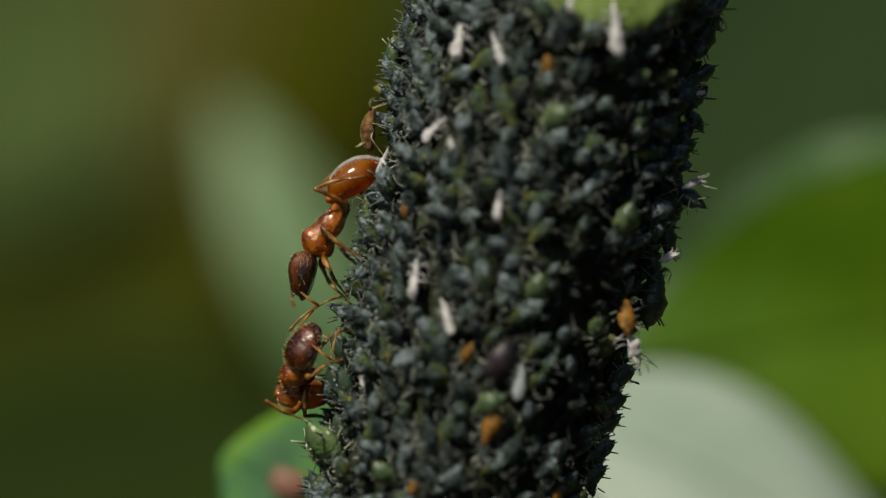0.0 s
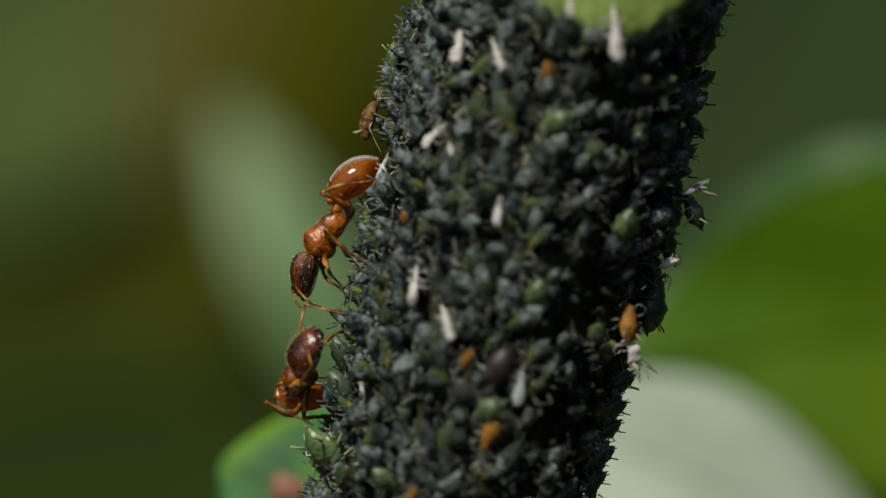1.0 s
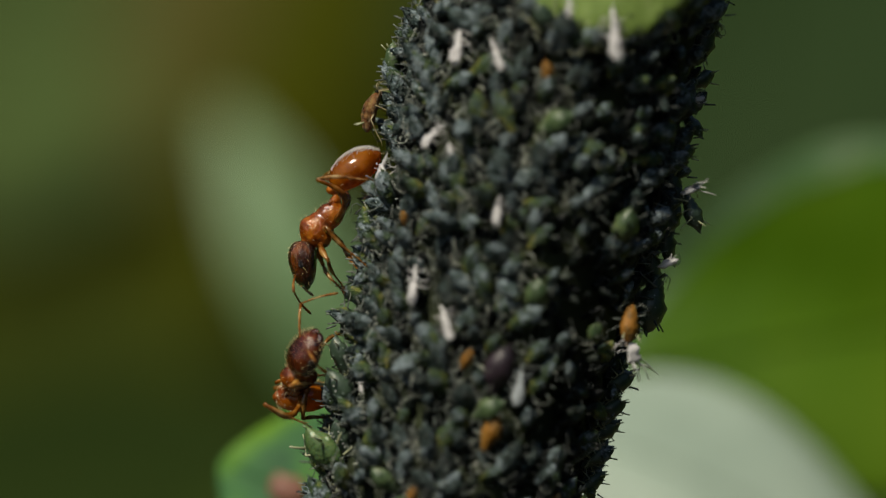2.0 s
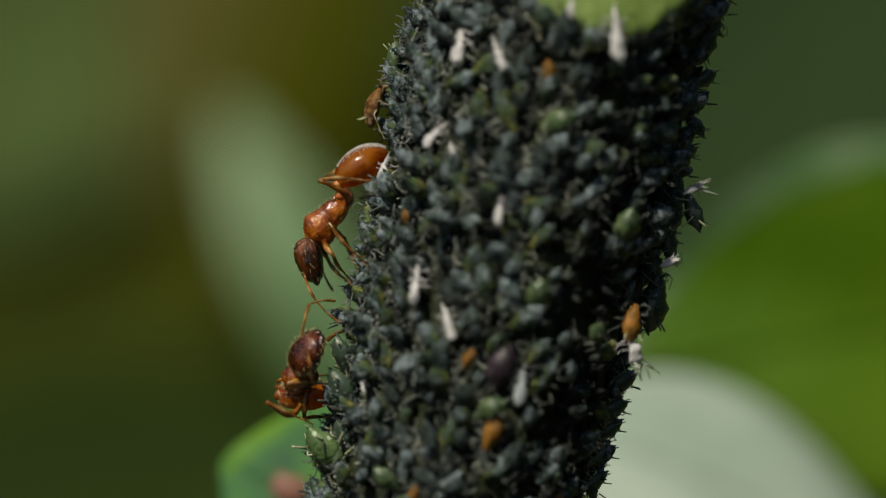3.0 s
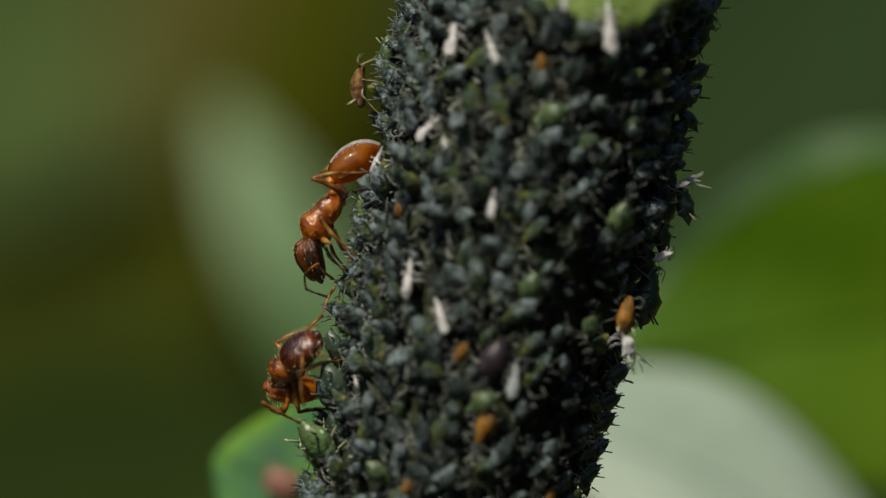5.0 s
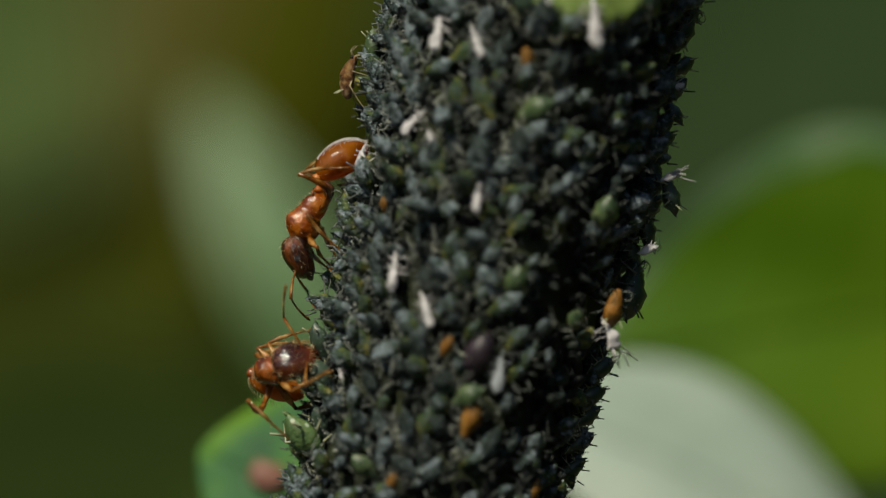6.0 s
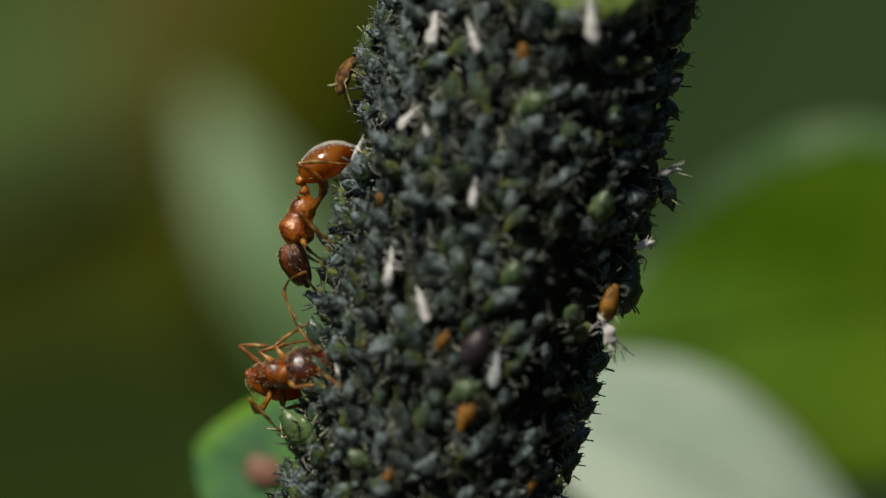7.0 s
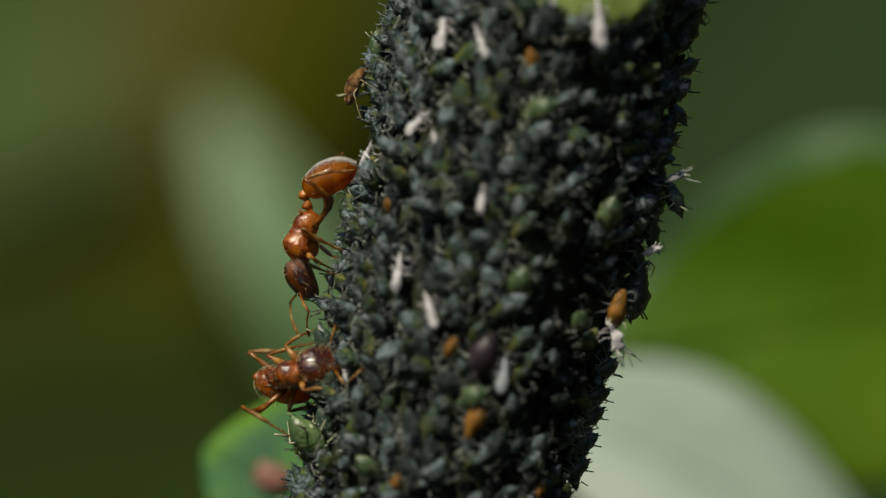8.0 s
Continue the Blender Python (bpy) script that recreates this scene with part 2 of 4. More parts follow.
# ---- leaves ----
def leaf(name, base, tip, width, face, material, label, sag=0.12, fold=0.10, tip_power=0.8, thick=0.35, veins=7, wave=0.02, rib=None, margin=None):
    """A leaf blade of real thickness with midrib and side veins, from base to tip, its upper face towards face."""
    base, tip = Vector(base), Vector(tip)
    length = (tip - base).length
    root = new(name)
    root.matrix_basis = basis(base, tip - base, face)

    def half(s):
        return 0.5 * width * (math.sin(math.pi * min(s, 1) ** tip_power) ** 0.75 + 0.02)

    def height(s, w):
        vein = -abs(((s * veins * 1.0 - abs(w) * 1.4) % 1.0) - 0.5) * 0.25
        return length * sag * math.sin(math.pi * s) * 0.6 + abs(w) * width * fold - 0.012 * width * (0.25 + vein) * 2 + wave * width * math.sin(9 * s + 4 * w)
    bm = bmesh.new()
    n, k = 44, 10
    sheets = []
    for off in (0.0, -thick):
        sheets.append([[bm.verts.new((s * length, w * half(s), height(s, w) + off)) for w in (j / k for j in range(-k, k + 1))]
                       for s in (i / n for i in range(n + 1))])
    for g, sh in enumerate(sheets):
        for i in range(n):
            for j in range(2 * k):
                bm.faces.new((sh[i][j], sh[i + 1][j], sh[i + 1][j + 1], sh[i][j + 1]))
    a, b = sheets
    for i in range(n):
        bm.faces.new((a[i][0], a[i + 1][0], b[i + 1][0], b[i][0]))
        bm.faces.new((a[i][-1], b[i][-1], b[i + 1][-1], a[i + 1][-1]))
    for j in range(2 * k):
        bm.faces.new((a[0][j], a[0][j + 1], b[0][j + 1], b[0][j]))
        bm.faces.new((a[n][j], b[n][j], b[n][j + 1], a[n][j + 1]))
    part("blade", bm, material, root)
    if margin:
        # pale rim on one edge, sunlit look painted in, rolled slightly towards the light
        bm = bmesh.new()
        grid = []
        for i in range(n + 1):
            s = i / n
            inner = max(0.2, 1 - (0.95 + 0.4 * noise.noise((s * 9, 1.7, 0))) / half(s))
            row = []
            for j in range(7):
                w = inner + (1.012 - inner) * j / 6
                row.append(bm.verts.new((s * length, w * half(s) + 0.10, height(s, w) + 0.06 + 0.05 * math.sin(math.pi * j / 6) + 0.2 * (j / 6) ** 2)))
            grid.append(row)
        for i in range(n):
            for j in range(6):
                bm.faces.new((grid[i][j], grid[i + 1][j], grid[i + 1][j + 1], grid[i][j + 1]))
        part("rim", bm, margin, root, "pale leaf rim painted as sunlit")
    bm = bmesh.new()
    tube(bm, [(s * length, 0, height(s, 0) + 0.02) for s in (i / 20 for i in range(20))], [width * (0.022 - 0.00085 * i) for i in range(20)], 6)
    part("midrib", bm, rib or M_LEAF_DUSTY, root)
    return tagged(root, label, "leaf"), height


leaf("leaf", (-2.6, 100, -8.6), (-11.6, 106, 7.6), 5.8, (-0.3, -1, 0.35), M_LEAF_DUSTY, "long pale dusty-green leaf, blurred behind the stem", tip_power=0.62, sag=0.20)
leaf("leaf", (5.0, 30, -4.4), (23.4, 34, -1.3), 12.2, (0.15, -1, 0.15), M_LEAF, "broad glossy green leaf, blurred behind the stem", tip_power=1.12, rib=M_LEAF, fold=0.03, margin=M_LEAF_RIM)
leaf("leaf", (3.85, 24, -5.76), (16.2, 27, -12.3), 8.4, (-0.1, -0.75, 0.85), M_LEAF_PALE, "pale grey-green leaf underside, blurred behind the stem", tip_power=0.7, fold=0.03, wave=0.008, rib=M_LEAF_PALE)
spotted, _ = leaf("leaf", (1.45, 9, -9.15), (-6.6, 10.5, -6.3), 6.2, (-0.15, -1, 0.35), M_LEAF_SPOT, "mottled bright green leaf with a red gall", tip_power=1.25, sag=0.03, fold=0.01, wave=0.006, rib=M_LEAF_SPOT)
FAR = [((-37.7, 324, -33), (-31.8, 324, 56), 68, M_FAR_MOSS, "moss-green leaf"), ((-61.5, 320, 6.6), (-21.7, 320, 38), 33, M_FAR_GREY, "dull grey-green leaf"),
       ((-21, 317, 41), (-29.4, 317, 6.6), 15.5, M_FAR_BROWN, "dull brown leaf"), ((-4.8, 314, 42), (-25.7, 314, -11.3), 16, M_FAR_OLIVE, "olive-brown leaf"),
       ((24, 335, -45), (36, 335, 85), 96, M_FAR_DEEP, "deep green leaf"), ((-60.2, 310, -25.5), (-7.4, 310, -17.7), 23, M_FAR_DARK, "dark green leaf")]
for a, b, w, m, what in FAR:
    leaf("far_leaf", a, b, w, (0, -1, 0), m, what + " far behind, wholly blurred", rib=m, thick=0.8, sag=0.02, fold=0.03, wave=0.01)


# ---- the stem ----
def axis_x(h):
    """Sideways place of the stem's middle at height h: a lean of 13 degrees near the colony, upright further off."""
    c = max(-14.0, min(14.0, h))
    return 1.87 + 0.23 * c - 0.002 * min(c, 0) ** 2 + 0.23 * 6 * math.tanh((h - c) / 6)


def stem_radius(h):
    return 3.46 + 0.034 * max(-10, min(10, h))


root = new("stem")
bm = bmesh.new()
hs = [-299, -200, -120, -80, -50] + [-30 + i for i in range(0, 52)] + [24, 28, 32, 36]
seg, rings = 40, []
for h in hs:
    ring = []
    for k in range(seg):
        a = 2 * math.pi * k / seg
        r = stem_radius(h) * (1 + 0.02 * math.cos(5 * a)) + 0.08 * noise.noise((math.cos(a) * 2, math.sin(a) * 2, h * 0.4))
        ring.append(bm.verts.new((axis_x(h) + r * math.cos(a), r * math.sin(a), h)))
    rings.append(ring)
for a, b in zip(rings, rings[1:]):
    for k in range(seg):
        bm.faces.new((a[k], a[(k + 1) % seg], b[(k + 1) % seg], b[k]))
bm.faces.new(rings[0][::-1])
bm.faces.new(rings[-1])
root.matrix_basis = Matrix.Translation(HEART)
# near-black colour here stands for shade between the aphids
part("stalk", bm, M_STALK_SHADE, root, "stalk under the colony, coloured near-black as gap shade")
# bare swollen leaf scar facing the lens, free of aphids
bm = bmesh.new()
bmesh.ops.create_uvsphere(bm, u_segments=40, v_segments=24, radius=1.0)
for v in bm.verts:
    v.co = Vector((v.co.x * 2.7, v.co.y * 0.70, v.co.z * 2.8)) * (1 + 0.13 * noise.noise(v.co * 2.5) + 0.06 * noise.noise(v.co * 6))
part("leaf_scar", bm, M_STEM, root, "bare swollen bright green leaf scar", m=Matrix.Translation((0.0042, -0.0036, 0.0081)) @ pose(0, 0, 0, -10, 0, 4))
tagged(root, "thick green plant stem crusted with dark aphids", "stem")


# ---- aphids ----
APHID_KEYS = [(-0.57, 0.02, 0.02, 0.06), (-0.52, 0.08, 0.07, 0.06), (-0.42, 0.18, 0.15, 0.05), (-0.25, 0.27, 0.23, 0.03), (-0.03, 0.30, 0.25, 0.01),
              (0.15, 0.235, 0.19, -0.01), (0.24, 0.20, 0.165, -0.02), (0.34, 0.175, 0.14, -0.04), (0.44, 0.135, 0.105, -0.05), (0.51, 0.08, 0.06, -0.05), (0.54, 0.02, 0.02, -0.05)]


def aphid_body(fat=1.0, n=16, seg=12, seed=0):
    """Pear-shaped body with ring furrows, a ridged flank and uneven swellings, head at +x; unit length 1 mm."""
    rings = smooth_rings(APHID_KEYS, n)
    rings = [(x, ry * fat * (1 - 0.10 * (i % 2)), rz * fat * (1 - 0.12 * (i % 2)), oz) for i, (x, ry, rz, oz) in enumerate(rings)]
    bm = loft(bmesh.new(), rings, seg)
    for v in bm.verts:
        v.co += noise.noise_vector(v.co * 3.4 + Vector((seed * 5.3, 0, 2.1))) * 0.045
    return bm


def wax_dots(ob, fat):
    """Two rows of pale wax dots along the back."""
    for side in (-1, 1):
        for x in (-0.36, -0.24, -0.12, 0.0, 0.12, 0.23):
            rz = np.interp(x, [k[0] for k in APHID_KEYS], [k[2] for k in APHID_KEYS]) * fat
            bm = bmesh.new()
            bmesh.ops.create_icosphere(bm, subdivisions=1, radius=0.019)
            bmesh.ops.translate(bm, vec=(x, side * 0.11 * fat, rz * 0.90 + 0.015), verts=bm.verts[:])
            part("wax_dot", bm, M_SKIN, ob, "white wax dot")


def aphid_leg(side, place):
    """One bent leg; place -1 rear, 0 middle, 1 front."""
    x = 0.10 + 0.13 * place
    out = 0.42 + 0.04 * abs(place)
    return tube(bmesh.new(), [(x, side * 0.16, -0.10), (x + 0.10 * place - 0.03, side * out * 0.85, 0.06),
                              (x + 0.26 * place - 0.05, side * out * 1.15, -0.24), (x + 0.32 * place - 0.06, side * out * 1.2, -0.30)],
                [0.024, 0.021, 0.013, 0.009], 4)


def aphid_horn(side):
    return tube(bmesh.new(), [(-0.30, side * 0.20, 0.16), (-0.40, side * 0.25, 0.26), (-0.47, side * 0.28, 0.33)], [0.026, 0.018, 0.017], 6)


def aphid_feeler(side):
    return tube(bmesh.new(), [(0.46, side * 0.07, 0.0), (0.58, side * 0.20, 0.10), (0.52, side * 0.36, 0.16), (0.30, side * 0.50, 0.14)],
                [0.020, 0.015, 0.011, 0.007], 4)


def aphid_tail():
    return tube(bmesh.new(), [(-0.50, 0, 0.03), (-0.58, 0, 0.06), (-0.64, 0, 0.10)], [0.05, 0.035, 0.012], 5)


def build_aphid(material, fat, label, horn=None, limb=None):
    limb = limb or M_LIMB
    body = new("aphid", mesh_of("aphid", aphid_body(fat, seed=fat * 9 + len(label)), material))
    for s in (-1, 1):
        for p in (-1, 0, 1):
            part("leg", aphid_leg(s, p), limb, body)
        part("cornicle", aphid_horn(s), horn or M_LIMB, body)
        part("antenna", aphid_feeler(s), limb, body)
    part("tail", aphid_tail(), material, body)
    return tagged(body, label, "aphid", "aphid colony on the stem")


def seat(h, ang, heading, pitch, size, lift=0.0, roll=0.0):
    """Pose of an aphid on the stem: ang 0 faces right, 90 away, 180 left, 270 the lens; heading 0 is head up."""
    a = radians(ang)
    out = Vector((math.cos(a), math.sin(a), -0.02)).normalized()
    upward = Vector((0.23, 0, 1)).normalized()
    upward = (upward - out * upward.dot(out)).normalized()
    side = out.cross(upward)
    hd = radians(heading)
    ahead = upward * math.cos(hd) + side * math.sin(hd)
    pt = radians(pitch)
    x = ahead * math.cos(pt) - out * math.sin(pt)
    r = stem_radius(h) + lift
    m = basis((axis_x(h) + r * math.cos(a), r * math.sin(a), h), x, out)
    return m @ pose(0, 0, 0, roll, 0, 0) @ Matrix.Diagonal((size, size, size, 1))


# ---- hand-placed animals and cast skins on the stem ----
KEEP_OUT = [(-2.80, -2.95, 0.42), (-2.25, -2.95, 0.30)]      # (x, z, radius) kept free of the crowd, in millimetres


def reserve(h, ang, r):
    KEEP_OUT.append((axis_x(h) + 4.0 * math.cos(radians(ang)), h, r))


def cast_skin(h, ang, heading, long, seed, label, material, at=None):
    """A shed skin: a shrivelled, split, papery husk with limp leg sheaths."""
    r = random.Random(seed)
    keys = [(-0.5, 0.02, 0.02, 0.0), (-0.44, 0.11, 0.05, 0.02), (-0.30, 0.14 * r.uniform(0.8, 1.2), 0.07, 0.03), (-0.08, 0.11, 0.06 * r.uniform(0.7, 1.3), 0.04),
            (0.14, 0.075, 0.05, 0.02), (0.32, 0.05, 0.04, 0.0), (0.46, 0.025, 0.02, -0.03), (0.56, 0.008, 0.008, -0.04)]
    bm = loft(bmesh.new(), smooth_rings(keys, 20), 12)
    for v in bm.verts:
        v.co += noise.noise_vector(v.co * 8 + Vector((seed * 3.1, 0, 0))) * 0.06
    ob = new("cast_skin", mesh_of("cast_skin", bm, material))
    for s in (-1, 1):
        for x in (-0.05, 0.12, 0.28):
            e = r.uniform(0.22, 0.36)
            part("leg_sheath", tube(bmesh.new(), [(x, s * 0.07, 0), (x + r.uniform(-0.1, 0.1), s * e * 0.7, -0.06), (x + r.uniform(-0.2, 0.2), s * e, -0.16)],
                                    [0.018, 0.014, 0.006], 5), material, ob)
    if at is None:
        ob.matrix_basis = seat(h, ang, heading, 8, long, 1.25 if h > 5.5 and ang > 260 else 0.62)
        reserve(h, ang, 0.30)
    else:
        ob.matrix_basis = at @ Matrix.Diagonal((long, long * 1.9, long * 1.7, 1))
    return tagged(ob, label, "cast skin", "cast skins in the colony")


SKIN_ROWS = [(-0.88, 234, 8, 1.15), (-1.89, 251, 33, 1.0), (5.47, 231, 5, 1.23), (5.11, 248, 33, 0.92), (3.04, 228, -37, 0.92), (2.58, 238, 33, 0.61),
             (1.08, 261, 8, 0.92), (5.63, 286, 13, 1.38), (6.36, 270, 13, 0.61), (2.44, 199, -24, 0.40), (-3.62, 217, 43, 0.42), (-3.55, 285, 3, 1.1)]
for i, row in enumerate(SKIN_ROWS):
    if row[1] == 285:
        cast_skin(*row, 11 + i, "old bluish-grey cast skin between aphids", M_SKIN_GREY)
    else:
        cast_skin(*row, 11 + i, "long white papery cast skin on the colony" if row[3] > 0.95 else "small white papery cast skin on the colony", M_SKIN)

cast_skin(0, 0, 0, 0.78, 57, "fuzzy white cast skin beside the ant's tail", M_SKIN, basis((-1.60, -1.15, 2.10), (0.12, 0.1, 1), (-0.7, -0.7, 0.1)))
KEEP_OUT += [(-1.60, 2.10, 0.30), (5.03, -2.60, 0.35)]
# a fuzzy skin that dangles from the shaded edge, with loose threads
hung = cast_skin(0, 0, 0, 0.92, 83, "fuzzy white cast skin dangling from the shaded edge", M_SKIN, basis((5.03, -2.1, -2.60), (-0.32, 0, 0.95), (0.7, -0.7, 0.2)))
r = random.Random(5)
for _ in range(9):
    p = Vector((-0.40 + r.uniform(0, 0.25), r.uniform(-0.1, 0.1), 0.02))
    q = Vector((-0.75 - r.uniform(0, 0.35), -0.25 + r.uniform(-0.28, 0.30), r.uniform(-0.25, 0.05)))
    part("thread", tube(bmesh.new(), [p, p.lerp(q, 0.5) + Vector((0, r.uniform(-0.06, 0.06), 0.03)), q], [0.012, 0.009, 0.005], 4), M_SKIN, hung)
for h, ang, size in [(4.64, 268, 0.62), (-2.89, 262, 0.58), (-4.85, 279, 0.95), (0.84, 219, 0.42), (5.93, 312, 0.5), (-6.49, 253, 0.55), (-6.74, 320, 0.55)]:
    a = build_aphid(M_MUMMY, 1.0, "swollen orange parasitised aphid in the colony", limb=M_LIMB)
    a.matrix_basis = seat(h, ang, 185 + 22 * math.sin(h * 7), 10, size, 0.45)
    reserve(h, ang, 0.34 * size + 0.12)
for h, ang, size in [(0.54, 316, 1.2), (3.35, 275, 1.0), (-1.25, 283, 1.0), (-4.20, 275, 0.95), (-6.09, 240, 0.84), (-2.23, 315, 0.77), (5.9, 276, 0.8)]:
    a = build_aphid(M_APHID_GREEN, 1.15, "plump leaf-green aphid among grey ones")
    a.matrix_basis = seat(h, ang, 180 + 60 * math.sin(h * 5), 25, size, 0.50)
    reserve(h, ang, 0.30 * size + 0.08)


def perched(material, fat, label, at, ahead, up, size, r=0.4, **kw):
    a = build_aphid(material, fat, label, **kw)
    a.matrix_basis = basis(at, ahead, up) @ Matrix.Diagonal((size, size, size, 1))
    KEEP_OUT.append((at[0], at[2], r))
    if "dots" in label:
        wax_dots(a, fat)
    return a


dark = build_aphid(mat("purple_aphid", [(0.3, (0.010, 0.006, 0.010)), (0.7, (0.032, 0.020, 0.030))], 1.8, 0.5, 0.6, 6.0), 1.2, "dull purple-black aphid sunk in the colony")
dark.matrix_basis = seat(-3.17, 276, 170, 5, 1.25, 0.30)
reserve(-3.17, 276, 0.50)
M_APHID_PALE = mat("pale_green_aphid", [(0.3, (0.045, 0.085, 0.030)), (0.5, (0.085, 0.145, 0.050)), (0.7, (0.15, 0.22, 0.085))], 1.6, 0.46, 1.0, 6.0, spots=((0.36, 0.43, 0.32), 3.2, 0.24), deep=0.2, relief=0.07)
# along the lit edge
perched(M_APHID_PALE, 0.90, "large pale green aphid with white specks", (-3.02, -1.0, -5.52), (0.55, 0.15, -0.80), (-0.70, -0.7, -0.1), 1.72, 0.42, horn=M_PALE, limb=M_PALE)
perched(M_APHID_DARK, 1.12, "dark green aphid with a row of white dots", (-2.66, -1.25, -3.82), (0.45, 0.1, -0.88), (-0.75, -0.65, 0.0), 1.25, 0.36, horn=M_PALE)
perched(M_APHID_DARK, 0.95, "dark grey aphid with a row of white dots", (-2.66, -1.3, -5.05), (0.30, 0.1, -0.95), (-0.6, -0.8, 0.0), 0.95, 0.3, horn=M_PALE, limb=M_PALE)
perched(M_APHID_DARK, 0.95, "dark grey aphid with a row of white dots", (-2.45, -1.35, -6.55), (0.30, 0.1, -0.95), (-0.6, -0.8, 0.0), 0.95, 0.3, horn=M_PALE, limb=M_PALE)
perched(M_APHID_DARK, 1.0, "glossy black aphid hidden between others", (-2.72, -0.9, -2.85), (0.15, 0.1, -1), (-0.8, -0.6, 0.0), 1.0, 0.25, horn=M_PALE, limb=M_PALE)
perched(M_APHID, 1.0, "slate-grey aphid with spread legs on the edge", (-2.05, -0.8, 0.72), (-0.1, 0, 1), (-0.85, -0.5, 0.1), 1.0, 0.3)
perched(M_APHID_GREEN, 0.95, "slim green aphid on the stem's edge", (-1.30, -0.5, 5.10), (-0.1, 0, -1), (-0.95, -0.3, 0.1), 0.95, 0.3, horn=M_PALE)
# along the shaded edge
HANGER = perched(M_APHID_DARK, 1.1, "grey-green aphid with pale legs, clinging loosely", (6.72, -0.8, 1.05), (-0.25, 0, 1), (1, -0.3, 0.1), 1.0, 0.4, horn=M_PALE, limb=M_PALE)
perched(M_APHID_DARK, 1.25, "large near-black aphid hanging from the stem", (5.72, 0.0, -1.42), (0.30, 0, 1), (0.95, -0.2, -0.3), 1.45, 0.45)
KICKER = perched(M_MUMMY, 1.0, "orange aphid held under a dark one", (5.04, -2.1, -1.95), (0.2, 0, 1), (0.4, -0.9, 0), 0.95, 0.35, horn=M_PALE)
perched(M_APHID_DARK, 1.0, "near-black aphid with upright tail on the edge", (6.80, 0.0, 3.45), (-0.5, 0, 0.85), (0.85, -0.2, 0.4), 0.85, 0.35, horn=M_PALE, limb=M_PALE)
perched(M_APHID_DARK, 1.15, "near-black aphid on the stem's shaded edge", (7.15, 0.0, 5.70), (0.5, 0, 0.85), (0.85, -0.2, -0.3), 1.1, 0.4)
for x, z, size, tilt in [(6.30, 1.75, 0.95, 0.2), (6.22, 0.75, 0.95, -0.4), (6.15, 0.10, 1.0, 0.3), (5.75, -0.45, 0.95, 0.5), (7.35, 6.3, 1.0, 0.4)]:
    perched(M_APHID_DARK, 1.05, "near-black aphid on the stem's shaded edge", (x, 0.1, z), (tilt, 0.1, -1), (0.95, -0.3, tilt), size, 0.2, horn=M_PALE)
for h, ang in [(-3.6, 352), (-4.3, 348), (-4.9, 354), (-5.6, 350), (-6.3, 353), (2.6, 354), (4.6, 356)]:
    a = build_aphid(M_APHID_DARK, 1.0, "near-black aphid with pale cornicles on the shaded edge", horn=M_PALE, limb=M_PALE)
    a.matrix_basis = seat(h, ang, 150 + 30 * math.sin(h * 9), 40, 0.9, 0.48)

# white wisps of old skins that stand off the shaded edge
r = random.Random(12)
for x, z, reach_out, many in [(6.72, 1.62, 0.85, 10), (6.80, 4.02, 0.60, 6), (6.10, -0.35, 0.40, 5)]:
    keys = [(-0.3, 0.02, 0.02, 0), (-0.2, 0.10, 0.07, 0), (0.0, 0.13, 0.09, 0.02), (0.2, 0.08, 0.06, 0), (0.3, 0.015, 0.015, 0)]
    bm = loft(bmesh.new(), smooth_rings(keys, 12), 10)
    for v in bm.verts:
        v.co += noise.noise_vector(v.co * 9 + Vector((x, z, 0))) * 0.05
    wisp = new("cast_skin", mesh_of("cast_skin", bm, M_SKIN))
    wisp.matrix_basis = basis((x, -1.25, z), (0.9, -0.2, 0.35), (0, -0.6, 0.8))
    for _ in range(many):
        p = Vector((r.uniform(-0.1, 0.2), r.uniform(-0.08, 0.08), 0.02))
        q = p + Vector((r.uniform(0.15, 0.9), r.uniform(-0.45, 0.45), r.uniform(-0.35, 0.35))) * reach_out
        part("thread", tube(bmesh.new(), [p, p.lerp(q, 0.5) + Vector((0, 0, r.uniform(-0.05, 0.05))), q], [0.020, 0.016, 0.008], 4), M_SKIN, wisp)
    tagged(wisp, "wispy white cast skin on the stem's shaded edge", "cast skin", "cast skins in the colony")

# a few that climb onto the rim of the bare leaf scar
for k in range(13):
    f = radians(196 + 12.5 * k)
    u, v = 4.3 + 2.65 * math.cos(f), 8.25 + 2.75 * math.sin(f)
    ang = 360 - math.degrees(math.acos(max(-1, min(1, (u - axis_x(v)) / 4.3))))
    a = build_aphid(M_APHID if k % 3 else M_APHID_DARK, 1.05, "slate-grey aphid on the rim of the leaf scar", limb=M_PALE if k % 2 else None)
    a.matrix_basis = seat(v, ang, 180 + 70 * math.sin(k * 2.3), 20, 0.8 + 0.25 * math.sin(k * 5.1), 0.80)

# red gall on the mottled leaf
bm = bmesh.new()
bmesh.ops.create_icosphere(bm, subdivisions=3, radius=0.40)
for v in bm.verts:
    v.co = Vector((v.co.x * 1.5, v.co.y * 0.95, v.co.z * 0.30)) * (1 + 0.35 * noise.noise(v.co * 4))
part("gall", bm, M_RED, spotted, "dull red gall", m=Matrix.Translation((0.00645, 0.0001, 0.00042)))


